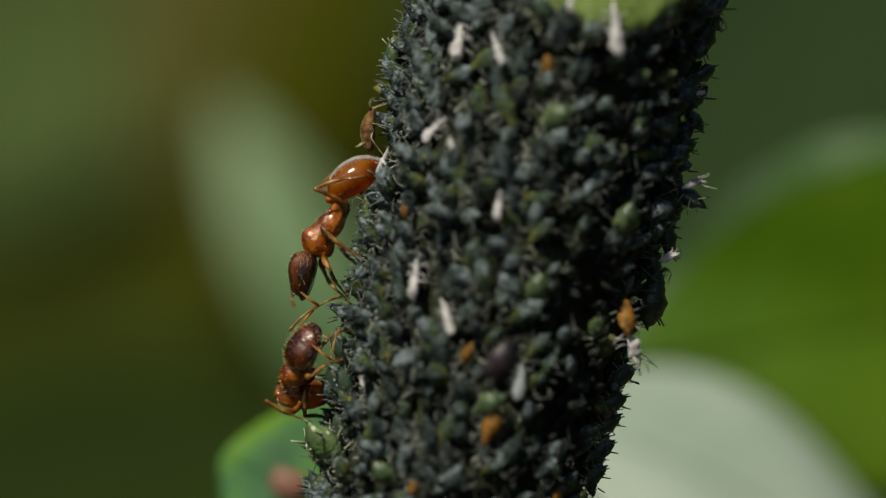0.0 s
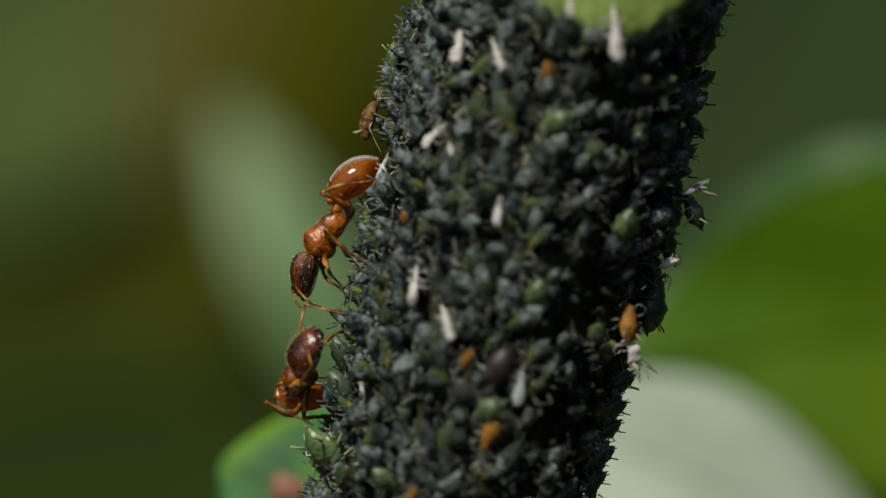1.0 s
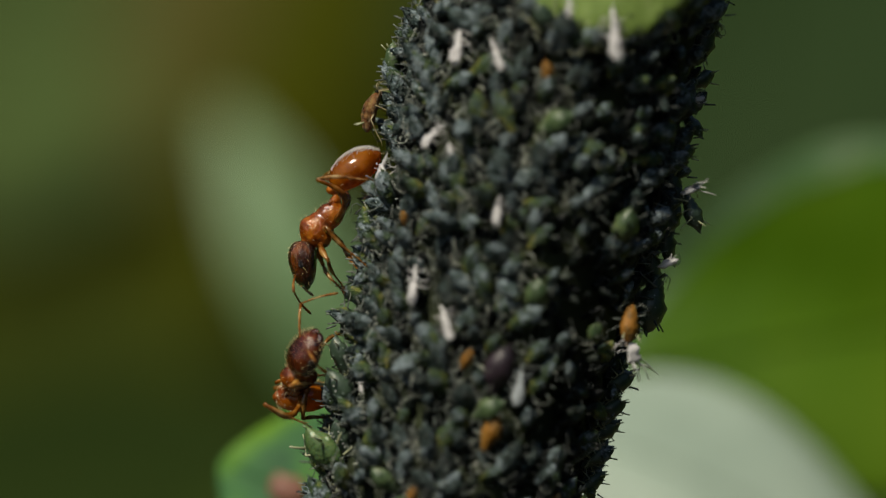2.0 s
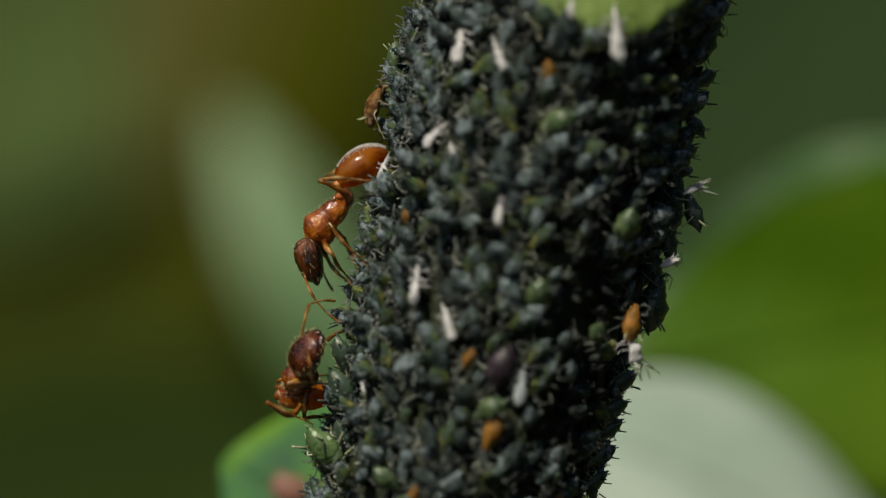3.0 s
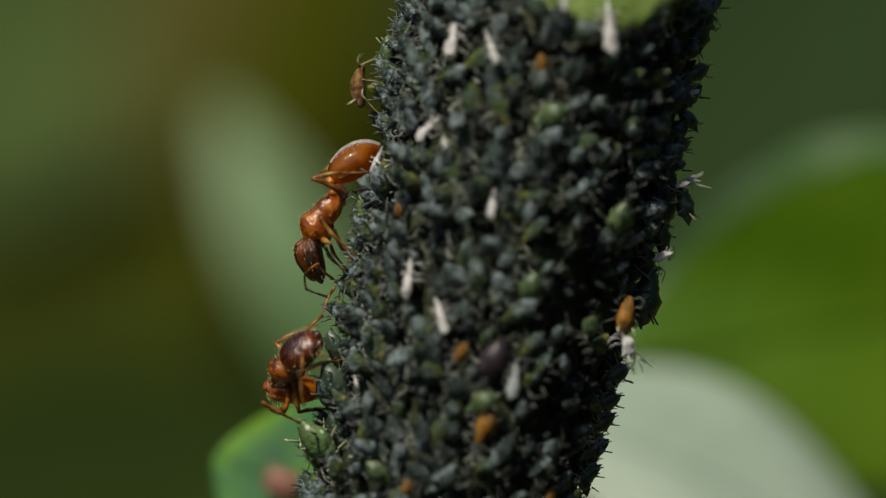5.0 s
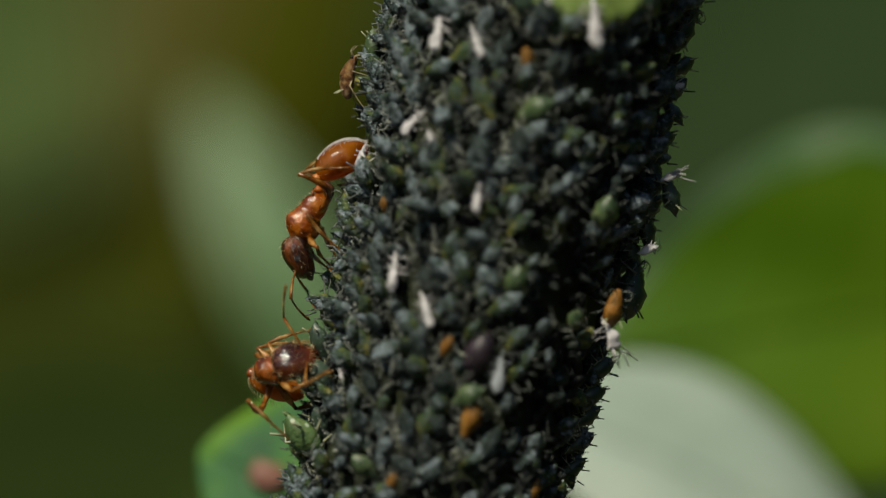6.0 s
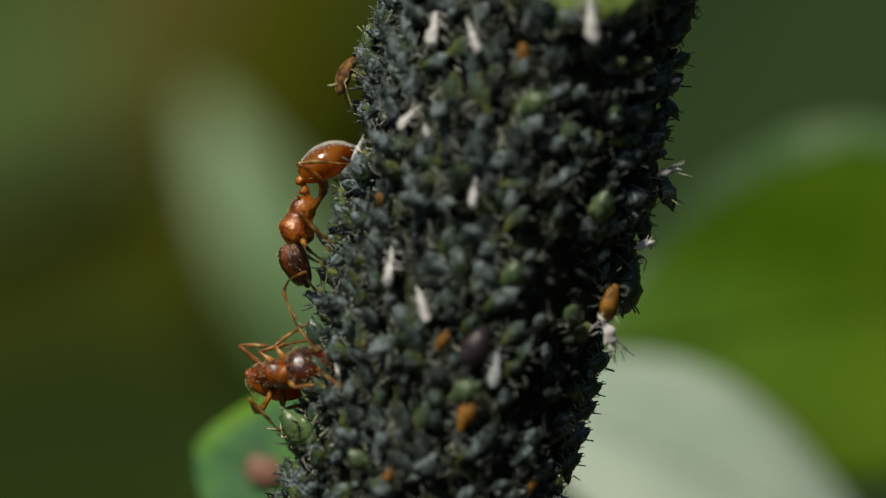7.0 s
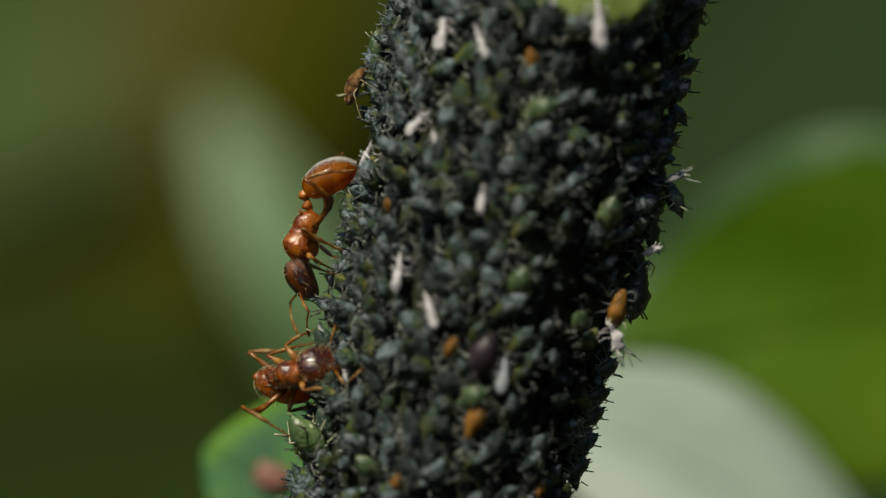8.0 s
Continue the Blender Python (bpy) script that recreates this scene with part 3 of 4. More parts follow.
# ---- ants ----
M_ANT = mat("ant_amber", [(0.34, (0.080, 0.016, 0.001)), (0.5, (0.32, 0.078, 0.004)), (0.66, (0.58, 0.200, 0.015))], 2.2, 0.24, 1.0, 3.6, coat=1.0, deep=0.2, relief=0.045, rough_vary=0.12, through_light=0.25, clear=0.2)
M_ANT_HEAD = mat("ant_head", [(0.32, (0.010, 0.003, 0.001)), (0.5, (0.046, 0.012, 0.002)), (0.68, (0.17, 0.045, 0.006))], 2.0, 0.20, 1.0, 6.0, coat=0.8, deep=0.3, axes=(0.45, 1.8, 1.3), relief=0.075, rough_vary=0.18, through_light=0.1)
M_ANT_HEAD_DARK = mat("ant_head_dark", [(0.32, (0.008, 0.0016, 0.0008)), (0.5, (0.036, 0.0072, 0.0024)), (0.70, (0.112, 0.024, 0.0048))], 1.6, 0.22, 1.0, 5.0, coat=0.9, deep=0.3, axes=(0.9, 1.2, 1.0), relief=0.04, rough_vary=0.12, through_light=0.1)
M_GASTER = mat("ant_gaster", [(0.36, (0.15, 0.030, 0.0015)), (0.5, (0.42, 0.105, 0.004)), (0.66, (0.72, 0.25, 0.012))], 1.3, 0.16, 0.6, 4.0, coat=0.6, spec=0.5, rough_vary=0.08, relief=0.025, through_light=0.36, clear=0.65)
# white for the hairs that imitate sky reflected on the abdomen
M_SKY_RIM = mat("pale_sky_rim", [(0.3, (0.72, 0.70, 0.66)), (0.7, (0.86, 0.85, 0.82))], 3.0, 0.5, through_light=0.3)
M_ANT_LEG = mat("ant_leg", [(0.34, (0.112, 0.0272, 0.0024)), (0.5, (0.304, 0.104, 0.0096)), (0.68, (0.56, 0.304, 0.072))], 2.6, 0.16, 0.8, 6.0, coat=1.0, relief=0.025, rough_vary=0.06, through_light=0.3, clear=0.25)
M_ANT_SHIN = mat("ant_shin", [(0.30, (0.128, 0.0382, 0.0034)), (0.5, (0.323, 0.136, 0.0213)), (0.7, (0.612, 0.408, 0.153))], 3.2, 0.16, 0.8, 9.0, coat=1.0, relief=0.025, rough_vary=0.06, through_light=0.3, clear=0.25)
M_HAIR = mat("ant_hair", [(0.3, (0.50, 0.37, 0.16)), (0.7, (0.66, 0.54, 0.30))], 3.0, 0.4, through_light=0.3)
M_EYE = mat("ant_eye", [(0.3, (0.006, 0.005, 0.005)), (0.7, (0.015, 0.012, 0.010))], 8.0, 0.25, 0.8, 20.0, coat=0.5)

M_ANT_RED = mat("ant_red", [(0.34, (0.050, 0.010, 0.001)), (0.5, (0.20, 0.044, 0.003)), (0.66, (0.42, 0.12, 0.010))], 2.2, 0.24, 1.0, 3.6, coat=1.0, deep=0.2, relief=0.05, rough_vary=0.12, through_light=0.25, clear=0.2)
M_GASTER_RED = mat("ant_gaster_red", [(0.36, (0.16, 0.028, 0.002)), (0.5, (0.40, 0.090, 0.004)), (0.66, (0.62, 0.20, 0.012))], 1.3, 0.18, 0.7, 4.0, coat=0.6, spec=0.5, rough_vary=0.10, relief=0.04, through_light=0.40, clear=0.4)

HEAD_KEYS = [(-0.02, 0.09, 0.09, 0.0), (0.05, 0.33, 0.27, 0.03), (0.26, 0.49, 0.38, 0.04), (0.55, 0.52, 0.39, 0.03), (0.82, 0.47, 0.34, -0.02),
             (1.02, 0.41, 0.28, -0.06), (1.14, 0.32, 0.21, -0.08), (1.20, 0.16, 0.11, -0.09)]
CHEST_KEYS = [(-0.70, 0.12, 0.13, -0.08), (-0.60, 0.22, 0.25, -0.05), (-0.38, 0.28, 0.35, -0.02), (-0.14, 0.27, 0.36, -0.02), (0.06, 0.31, 0.43, -0.05),
              (0.30, 0.38, 0.51, -0.06), (0.52, 0.32, 0.40, -0.06), (0.66, 0.16, 0.17, -0.03), (0.72, 0.10, 0.10, -0.04)]
GASTER_KEYS = [(0.0, 0.07, 0.07, 0.0), (0.05, 0.23, 0.22, 0.0), (0.26, 0.40, 0.37, 0.01), (0.64, 0.50, 0.46, 0.02), (1.04, 0.48, 0.44, 0.0),
               (1.36, 0.33, 0.31, -0.03), (1.54, 0.15, 0.14, -0.05), (1.62, 0.02, 0.02, -0.05)]
NODE_KEYS = [(0.0, 0.07, 0.07, 0.0), (0.10, 0.07, 0.07, 0.0), (0.20, 0.13, 0.15, 0.05), (0.30, 0.115, 0.13, 0.04), (0.36, 0.07, 0.07, 0.0), (0.46, 0.15, 0.15, 0.02),
             (0.56, 0.16, 0.16, 0.02), (0.66, 0.10, 0.10, 0.0)]
ROOTS = {"fore": (0.40, 0.19, -0.34), "mid": (0.02, 0.20, -0.32), "hind": (-0.36, 0.20, -0.22)}
FEMUR = {"fore": 0.80, "mid": 0.90, "hind": 1.62}
SHIN = {"fore": 1.20, "mid": 1.62, "hind": 1.45}
SCAPE, WHIP, NODE_LONG = 0.92, 1.05, 0.62


def hairs(keys, count, long, seed, back=0.35):
    """Fine bristles standing off a lofted body."""
    r = random.Random(seed)
    bm = bmesh.new()
    rings = smooth_rings(keys, 30)
    for _ in range(count):
        x, ry, rz, oz = rings[r.randrange(3, 28)]
        a = r.uniform(-0.4, math.pi + 0.4)
        p = Vector((x, ry * math.cos(a), oz + rz * math.sin(a)))
        n = Vector((back * r.uniform(0.2, 1.6), math.cos(a), math.sin(a))).normalized()
        tube(bm, [p, p + n * long * 0.5, p + (n + Vector((0.25, 0, -0.1))) * long * r.uniform(0.6, 1.1)], [0.0042, 0.0032, 0.0012], 4, caps=False)
    return bm


def ant_leg_mesh(which, bend):
    long = FEMUR[which]
    n = 9
    pts = [(long * i / (n - 1), 0, bend * math.sin(math.pi * i / (n - 1))) for i in range(n)]
    return tube(bmesh.new(), pts, [0.105, 0.090, 0.066, 0.088, 0.104, 0.096, 0.074, 0.052, 0.056], 9)


def ant_shin_mesh(which):
    long = SHIN[which]
    bm = bmesh.new()
    pts, radii = [], []
    for i in range(15):
        s = i / 14
        pts.append((long * s, 0, 0.05 * math.sin(math.pi * s * 1.5)))
        radii.append(0.038 + 0.022 * math.sin(math.pi * s / 0.55) if s < 0.55 else 0.028 - 0.012 * (s - 0.55) / 0.45 + 0.005 * (i % 2))
    tube(bm, pts, radii, 8)
    r = random.Random(len(which))
    for i in range(26):
        s = r.uniform(0.05, 0.95)
        a = r.uniform(0, 6.28)
        p = Vector((long * s, 0.04 * math.cos(a), 0.04 * math.sin(a) + 0.05 * math.sin(math.pi * s * 1.5)))
        tube(bm, [p, p + Vector((0.10, 0.06 * math.cos(a), 0.06 * math.sin(a)))], [0.008, 0.003], 3, caps=False)
    for s in (-1, 1):
        tube(bm, [(long, 0, -0.05), (long + 0.05, s * 0.03, -0.05), (long + 0.06, s * 0.04, -0.10)], [0.014, 0.010, 0.004], 4)
    return bm


def build_ant(label, head_material, body_material, gaster_material, head_size=1.0, sheen_rim=True):
    """An ant as an empty with its parts; the parts are posed in motions()."""
    root = new("ant")
    parts = {"root": root}
    bm = loft(bmesh.new(), smooth_rings(CHEST_KEYS, 52), 28)
    for s in (-1, 1):
        tube(bm, [(-0.50, s * 0.14, 0.16), (-0.60, s * 0.16, 0.24), (-0.68, s * 0.17, 0.28)], [0.05, 0.030, 0.006], 6)
    for v in bm.verts:
        v.co += v.co.normalized() * (0.018 * noise.noise(v.co * 5) + 0.008 * noise.noise(v.co * 13) - 0.020 * math.exp(-((v.co.x + 0.13) / 0.035) ** 2))
    chest = part("thorax", bm, body_material, root)
    part("bristles", hairs(CHEST_KEYS, 96 if sheen_rim else 50, 0.12, 3, back=-0.5), M_HAIR, chest, "fine golden bristles")
    parts["waist"] = part("waist", loft(bmesh.new(), smooth_rings(NODE_KEYS, 26), 14), body_material, root, "narrow two-knobbed waist")
    rings = smooth_rings(GASTER_KEYS, 40)
    rings = [(x, ry * (0.97 if x > 1.08 else 1) * (0.965 if x > 1.34 else 1), rz * (0.97 if x > 1.08 else 1) * (0.965 if x > 1.34 else 1), oz) for x, ry, rz, oz in rings]
    if not sheen_rim:
        rings = [(x, 0.84 * ry, 0.80 * rz, oz) for x, ry, rz, oz in rings]
    parts["gaster"] = part("gaster", loft(bmesh.new(), rings, 24), gaster_material, root, "glossy amber abdomen")
    part("bristles", hairs(GASTER_KEYS, 44 if sheen_rim else 260, 0.13 if sheen_rim else 0.10, 5), M_HAIR, parts["gaster"], "fine golden bristles")
    # added white hairs stand in for the sky's reflection along the abdomen's top
    r = random.Random(31)
    bm = bmesh.new()
    keys = smooth_rings(GASTER_KEYS, 60)
    for _ in range(1000):
        x, ry, rz, oz = keys[min(54, max(16, int(r.gauss(36, 9))))]
        a = math.pi / 2 + r.gauss(0, 0.30)
        p = Vector((x, ry * math.cos(a), oz + rz * math.sin(a)))
        n = Vector((0.9, 0.6 * math.cos(a), 0.6 * math.sin(a))).normalized()
        tube(bm, [p, p + n * r.uniform(0.04, 0.09)], [0.005, 0.003], 3, caps=False)
    if sheen_rim:
        part("down", bm, M_SKY_RIM, parts["gaster"], "fine whitish hairs added as the sky's sheen along the back")
    else:
        bm.free()
    head = parts["head"] = part("head", loft(bmesh.new(), smooth_rings([tuple(q * head_size for q in k) for k in HEAD_KEYS], 30), 22), head_material, root, "dark brown wrinkled head")
    part("bristles", hairs([tuple(q * head_size for q in k) for k in HEAD_KEYS], 46 if sheen_rim else 260, 0.10 if sheen_rim else 0.13, 9), M_HAIR, head, "fine golden bristles")
    for s in (-1, 1):
        bm = bmesh.new()
        bmesh.ops.create_uvsphere(bm, u_segments=14, v_segments=10, radius=0.085)
        bmesh.ops.scale(bm, vec=(1.15, 0.55, 0.95), verts=bm.verts[:])
        bmesh.ops.translate(bm, vec=(0.60 * head_size, s * 0.485 * head_size, 0.09 * head_size), verts=bm.verts[:])
        part("eye", bm, M_EYE, head, "small black compound eye")
        bm = tube(bmesh.new(), [(0.98 * head_size, s * 0.24, -0.12), (1.12 * head_size, s * 0.20, -0.14), (1.21 * head_size, s * 0.13, -0.16), (1.27 * head_size, s * 0.04, -0.17)], [0.13, 0.12, 0.09, 0.04], 8)
        part("mandible", bm, head_material, head, "dark reddish jaw")
        bm = tube(bmesh.new(), [(0, 0, 0), (0.05, 0, 0), (0.3, 0, 0.03), (0.6, 0, 0.03), (SCAPE, 0, 0)], [0.040, 0.028, 0.032, 0.038, 0.044], 8)
        scape = parts["scape", s] = part("antenna", bm, M_ANT_LEG, root)
        pts, radii = [], []
        for i in range(22):
            x = i / 21
            pts.append((WHIP * x, 0, 0.06 * math.sin(math.pi * x)))
            radii.append((0.034 + 0.022 * max(0, x - 0.5) * 2) * (1.0 if i % 2 else 0.52) * (0.5 if i == 21 else 1))
        parts["whip", s] = part("flagellum", tube(bmesh.new(), pts, radii, 8), M_ANT_SHIN, scape, "beaded clubbed antenna tip")
        for which in ROOTS:
            leg = parts["leg", which, s] = part("leg", ant_leg_mesh(which, -0.50 if which == "hind" else 0.06), M_ANT_LEG, root)
            parts["shin", which, s] = part("shin", ant_shin_mesh(which), M_ANT_SHIN, leg, "thin bristly shin and foot")
    tagged(root, label, "ant", "ants on the stem")
    return parts


ANT_A = build_ant("glossy amber-red ant head down on the stem's edge", M_ANT_HEAD, M_ANT, M_GASTER)
ANT_B = build_ant("reddish-brown ant with a dark head bending into the colony", M_ANT_HEAD_DARK, M_ANT_RED, M_GASTER_RED, 1.0, False)

# tracks: millimetres across and up from the heart, at each beat
BEATS = [0.0, 0.5, 1.0, 1.5, 1.7, 3.0, 3.5, 4.0, 4.5, 4.7, 5.8, 6.0, 6.3, 6.5, 7.0, 7.5, 8.0]
A_WAIST = [(-2.87, 0.78), (-2.85, 0.85), (-2.83, 0.9), (-2.85, 1.02), (-2.85, 1.1), (-2.74, 1.3), (-2.74, 1.32), (-2.73, 1.29), (-2.72, 1.22), (-2.73, 1.23), (-2.76, 1.13), (-2.73, 1.12), (-2.73, 1.09), (-2.71, 1), (-3.01, 0.93), (-3.05, 0.9), (-3.15, 0.71)]
A_NECK = [(-3.63, -0.17), (-3.69, -0.06), (-3.56, -0.01), (-3.69, 0.15), (-3.69, 0.22), (-3.69, 0.32), (-3.66, 0.33), (-3.57, 0.26), (-3.56, 0.2), (-3.53, 0.17), (-3.56, 0.11), (-3.49, 0.05), (-3.49, 0.07), (-3.51, -0.02), (-3.47, -0.28), (-3.51, -0.43), (-3.57, -0.58)]
A_MOUTH = [(-3.96, -1.39), (-3.94, -1.36), (-3.92, -1.26), (-3.86, -1.1), (-3.82, -1.03), (-3.6, -0.9), (-3.41, -0.88), (-3.32, -0.95), (-3.31, -1.02), (-3.32, -1.01), (-3.2, -1.15), (-3.17, -1.16), (-3.28, -1.19), (-3.34, -1.27), (-3.15, -1.5), (-3.04, -1.69), (-3.13, -1.8)]
A_GASTER = [(-3.06, 1.38), (-3.08, 1.42), (-3.06, 1.55), (-3.04, 1.74), (-3.04, 1.78), (-2.89, 1.87), (-2.89, 1.89), (-2.88, 1.86), (-2.87, 1.79), (-2.88, 1.8), (-2.87, 1.7), (-2.84, 1.69), (-2.88, 1.66), (-2.86, 1.61), (-3.22, 1.58), (-3.26, 1.52), (-3.34, 1.34)]
A_TAIL = [(-1.85, 2.2), (-1.86, 2.25), (-1.85, 2.37), (-1.84, 2.5), (-1.81, 2.58), (-1.73, 2.63), (-1.73, 2.65), (-1.74, 2.62), (-1.75, 2.51), (-1.78, 2.52), (-1.77, 2.42), (-1.75, 2.37), (-1.78, 2.38), (-1.8, 2.33), (-1.87, 2.26), (-1.88, 2.11), (-1.89, 2)]
A_FORE_KNEE = [(-3.02, -0.67), (-3, -0.6), (-3.06, -0.5), (-3.07, -0.34), (-3.07, -0.35), (-2.97, -0.14), (-2.86, -0.31), (-2.92, -0.27), (-2.83, -0.26), (-2.84, -0.06), (-2.87, -0.04), (-2.8, -0.29), (-2.84, -0.2), (-2.86, -0.17), (-3.01, -0.36), (-2.94, -0.55), (-3.03, -0.55)]
A_FORE_FOOT = [(-2.64, -1.42), (-2.66, -1.17), (-2.83, -0.92), (-2.77, -1.1), (-2.79, -1.07), (-2.55, -0.86), (-2.59, -0.85), (-2.54, -0.8), (-2.49, -0.79), (-2.57, -0.74), (-2.53, -0.69), (-2.54, -0.78), (-2.5, -0.81), (-2.56, -0.78), (-2.63, -0.78), (-2.56, -0.81), (-2.58, -0.85)]
A_MID_KNEE = [(-3.25, 0.47), (-3.23, 0.5), (-3.14, 0.56), (-3.15, 0.57), (-3.11, 0.56), (-3.05, 0.7), (-3.08, 0.76), (-3.07, 0.72), (-3.06, 0.73), (-3.14, 0.74), (-3.1, 0.68), (-3.07, 0.62), (-3.11, 0.64), (-3.13, 0.66), (-3.17, 0.52), (-3.24, 0.4), (-3.31, 0.25)]
A_MID_FOOT = [(-1.96, -0.57), (-2.01, -0.44), (-1.96, -0.5), (-2.01, -0.5), (-2.01, -0.54), (-2.02, -0.52), (-2, -0.58), (-2, -0.54), (-2.07, -0.49), (-2.08, -0.51), (-2.11, -0.5), (-2.04, -0.59), (-2.08, -0.58), (-2.07, -0.55), (-2.06, -0.55), (-2.07, -0.55), (-2.08, -0.47)]
A_HIND_KNEE = [(-3.44, 1.5), (-3.19, 1.72), (-3.25, 1.55), (-3.3, 1.74), (-3.34, 1.85), (-3.35, 1.87), (-3.33, 1.85), (-3.33, 1.82), (-3.31, 1.79), (-3.33, 1.76), (-3.33, 1.66), (-3.3, 1.69), (-3.31, 1.7), (-3.3, 1.65), (-3.23, 1.84), (-3.28, 1.81), (-3.26, 1.58)]
A_HIND_FOOT = [(-2, 1.92), (-1.97, 1.95), (-1.98, 1.91), (-1.97, 1.9), (-1.97, 1.92), (-2.02, 1.91), (-2, 1.9), (-2, 1.97), (-2.07, 1.94), (-2.04, 1.92), (-2.07, 1.97), (-2.04, 1.91), (-2.04, 1.94), (-2.03, 1.92), (-2.09, 1.87), (-2.1, 1.88), (-2.08, 1.85)]
A_ELBOW = [(-3.36, -1.65), (-3.47, -1.58), (-3.52, -1.45), (-3.68, -1.26), (-3.99, -1.14), (-3.5, -1.28), (-3.06, -1.47), (-3.71, -1.03), (-3.02, -0.56), (-3.1, -0.36), (-3.55, -1.49), (-3.52, -1.66), (-3.11, -1.26), (-3.05, -1.39), (-3.01, -1.08), (-3.17, -1.31), (-3.15, -1.99)]
A_FEELER = [(-4.39, -2.56), (-4.46, -2.68), (-2.68, -1.72), (-3.19, -0.91), (-3.49, -1.3), (-2.74, -2), (-4.15, -2.1), (-2.84, -1.79), (-2.6, -0.83), (-2.69, -0.74), (-3.14, -2.17), (-3.03, -2.26), (-2.8, -1.68), (-2.67, -1.81), (-2.7, -1.65), (-2.52, -1.69), (-3.15, -2.67)]
A_ELBOW_FAR = [(-4.09, -1.39), (-3.99, -1.28), (-4.09, -1.15), (-4.14, -1.07), (-4.1, -0.99), (-3.39, -0.22), (-3.88, -0.88), (-2.99, -0.27), (-3.93, -1.25), (-3.71, -1.39), (-2.95, -0.5), (-3.11, -1.5), (-2.99, -1.03), (-2.9, -0.63), (-3.65, -1.61), (-3.51, -1.42), (-3.71, -1.8)]
A_FEELER_FAR = [(-4.01, -1.69), (-3.68, -1.66), (-3.86, -1.55), (-3.91, -1.35), (-3.72, -1.26), (-3.01, -1.13), (-3.39, -1.3), (-2.65, -0.95), (-3.74, -1.89), (-3.01, -1.74), (-2.72, -0.88), (-2.84, -1.96), (-2.69, -1.41), (-2.75, -1.31), (-3.31, -2.37), (-2.63, -1.8), (-3.49, -2.6)]
B_WAIST = [(-4.05, -3.97), (-4.06, -3.9), (-4.05, -3.85), (-4.04, -3.88), (-4.04, -3.88), (-4.05, -3.86), (-4.07, -3.82), (-4.09, -3.72), (-4.16, -3.81), (-4.2, -3.8), (-4.36, -3.74), (-4.32, -3.83), (-4.36, -3.97), (-4.46, -4.02), (-4.26, -4.05), (-4.26, -3.98), (-4.2, -3.98)]
B_NECK = [(-3.96, -3.32), (-3.93, -3.25), (-3.88, -3.24), (-3.89, -3.23), (-3.89, -3.23), (-3.9, -3.25), (-3.94, -3.2), (-3.96, -3.15), (-3.99, -3.22), (-4.03, -3.2), (-4.01, -3.54), (-4.02, -3.52), (-3.83, -3.54), (-3.81, -3.63), (-3.54, -3.74), (-3.43, -3.62), (-3.43, -3.58)]
B_MOUTH = [(-3.53, -2.19), (-3.53, -2.16), (-3.47, -2.14), (-3.43, -2.21), (-3.43, -2.22), (-3.44, -2.27), (-3.47, -2.22), (-3.55, -1.99), (-3.4, -2.2), (-3.32, -2.42), (-2.68, -3.08), (-2.61, -3.1), (-2.5, -3.08), (-2.44, -3.13), (-2.02, -3.43), (-1.99, -3.39), (-1.93, -3.2)]
B_GASTER = [(-4.37, -4.08), (-4.37, -4.02), (-4.37, -3.96), (-4.38, -3.98), (-4.39, -3.99), (-4.39, -3.97), (-4.39, -3.96), (-4.4, -3.91), (-4.39, -3.98), (-4.4, -3.95), (-4.73, -3.64), (-4.7, -3.73), (-4.7, -3.83), (-4.79, -3.88), (-4.67, -3.88), (-4.68, -3.8), (-4.66, -3.8)]
B_TAIL = [(-3.06, -4.08), (-3.06, -4.02), (-3.06, -3.96), (-3.05, -3.98), (-3.04, -3.99), (-3.05, -3.97), (-3.05, -3.96), (-3.07, -3.95), (-3.14, -4.02), (-3.14, -3.98), (-3.36, -4.23), (-3.33, -4.33), (-3.33, -4.39), (-3.43, -4.44), (-3.35, -4.39), (-3.35, -4.32), (-3.33, -4.32)]
B_RHIND_KNEE = [(-4.77, -4.2), (-4.77, -4.13), (-4.77, -4.07), (-4.78, -4.12), (-4.78, -4.14), (-4.77, -4.09), (-4.79, -4.11), (-4.75, -4.18), (-4.71, -4.24), (-4.7, -4.25), (-4.66, -4.33), (-4.66, -4.39), (-4.63, -4.43), (-4.61, -4.46), (-4.51, -4.5), (-4.4, -4.42), (-4.93, -4.57)]
B_RHIND_FOOT = [(-3.52, -4.88), (-3.52, -4.8), (-3.52, -4.72), (-3.53, -4.77), (-3.53, -4.79), (-3.54, -4.73), (-3.54, -4.76), (-3.54, -4.79), (-3.55, -4.81), (-3.56, -4.84), (-3.67, -5.32), (-3.62, -5.41), (-3.62, -5.48), (-3.62, -5.53), (-3.6, -5.52), (-3.62, -5.44), (-3.64, -5.37)]
B_RMID_KNEE = [(-3.71, -4.42), (-3.71, -4.34), (-3.71, -4.26), (-3.72, -4.29), (-3.72, -4.3), (-3.73, -4.28), (-3.73, -4.28), (-3.75, -4.28), (-3.78, -4.28), (-3.79, -4.2), (-3.67, -4.33), (-3.6, -4.43), (-3.59, -4.38), (-3.58, -4.35), (-3.65, -4.38), (-3.7, -4.34), (-3.6, -4.27)]
B_RMID_FOOT = [(-2.85, -4.77), (-2.86, -4.68), (-2.87, -4.6), (-2.87, -4.6), (-2.87, -4.6), (-2.87, -4.62), (-2.87, -4.57), (-2.86, -4.6), (-2.85, -4.62), (-2.88, -4.61), (-2.49, -4.6), (-2.46, -4.65), (-2.45, -4.61), (-2.44, -4.58), (-2.47, -4.61), (-2.48, -4.53), (-2.5, -4.57)]
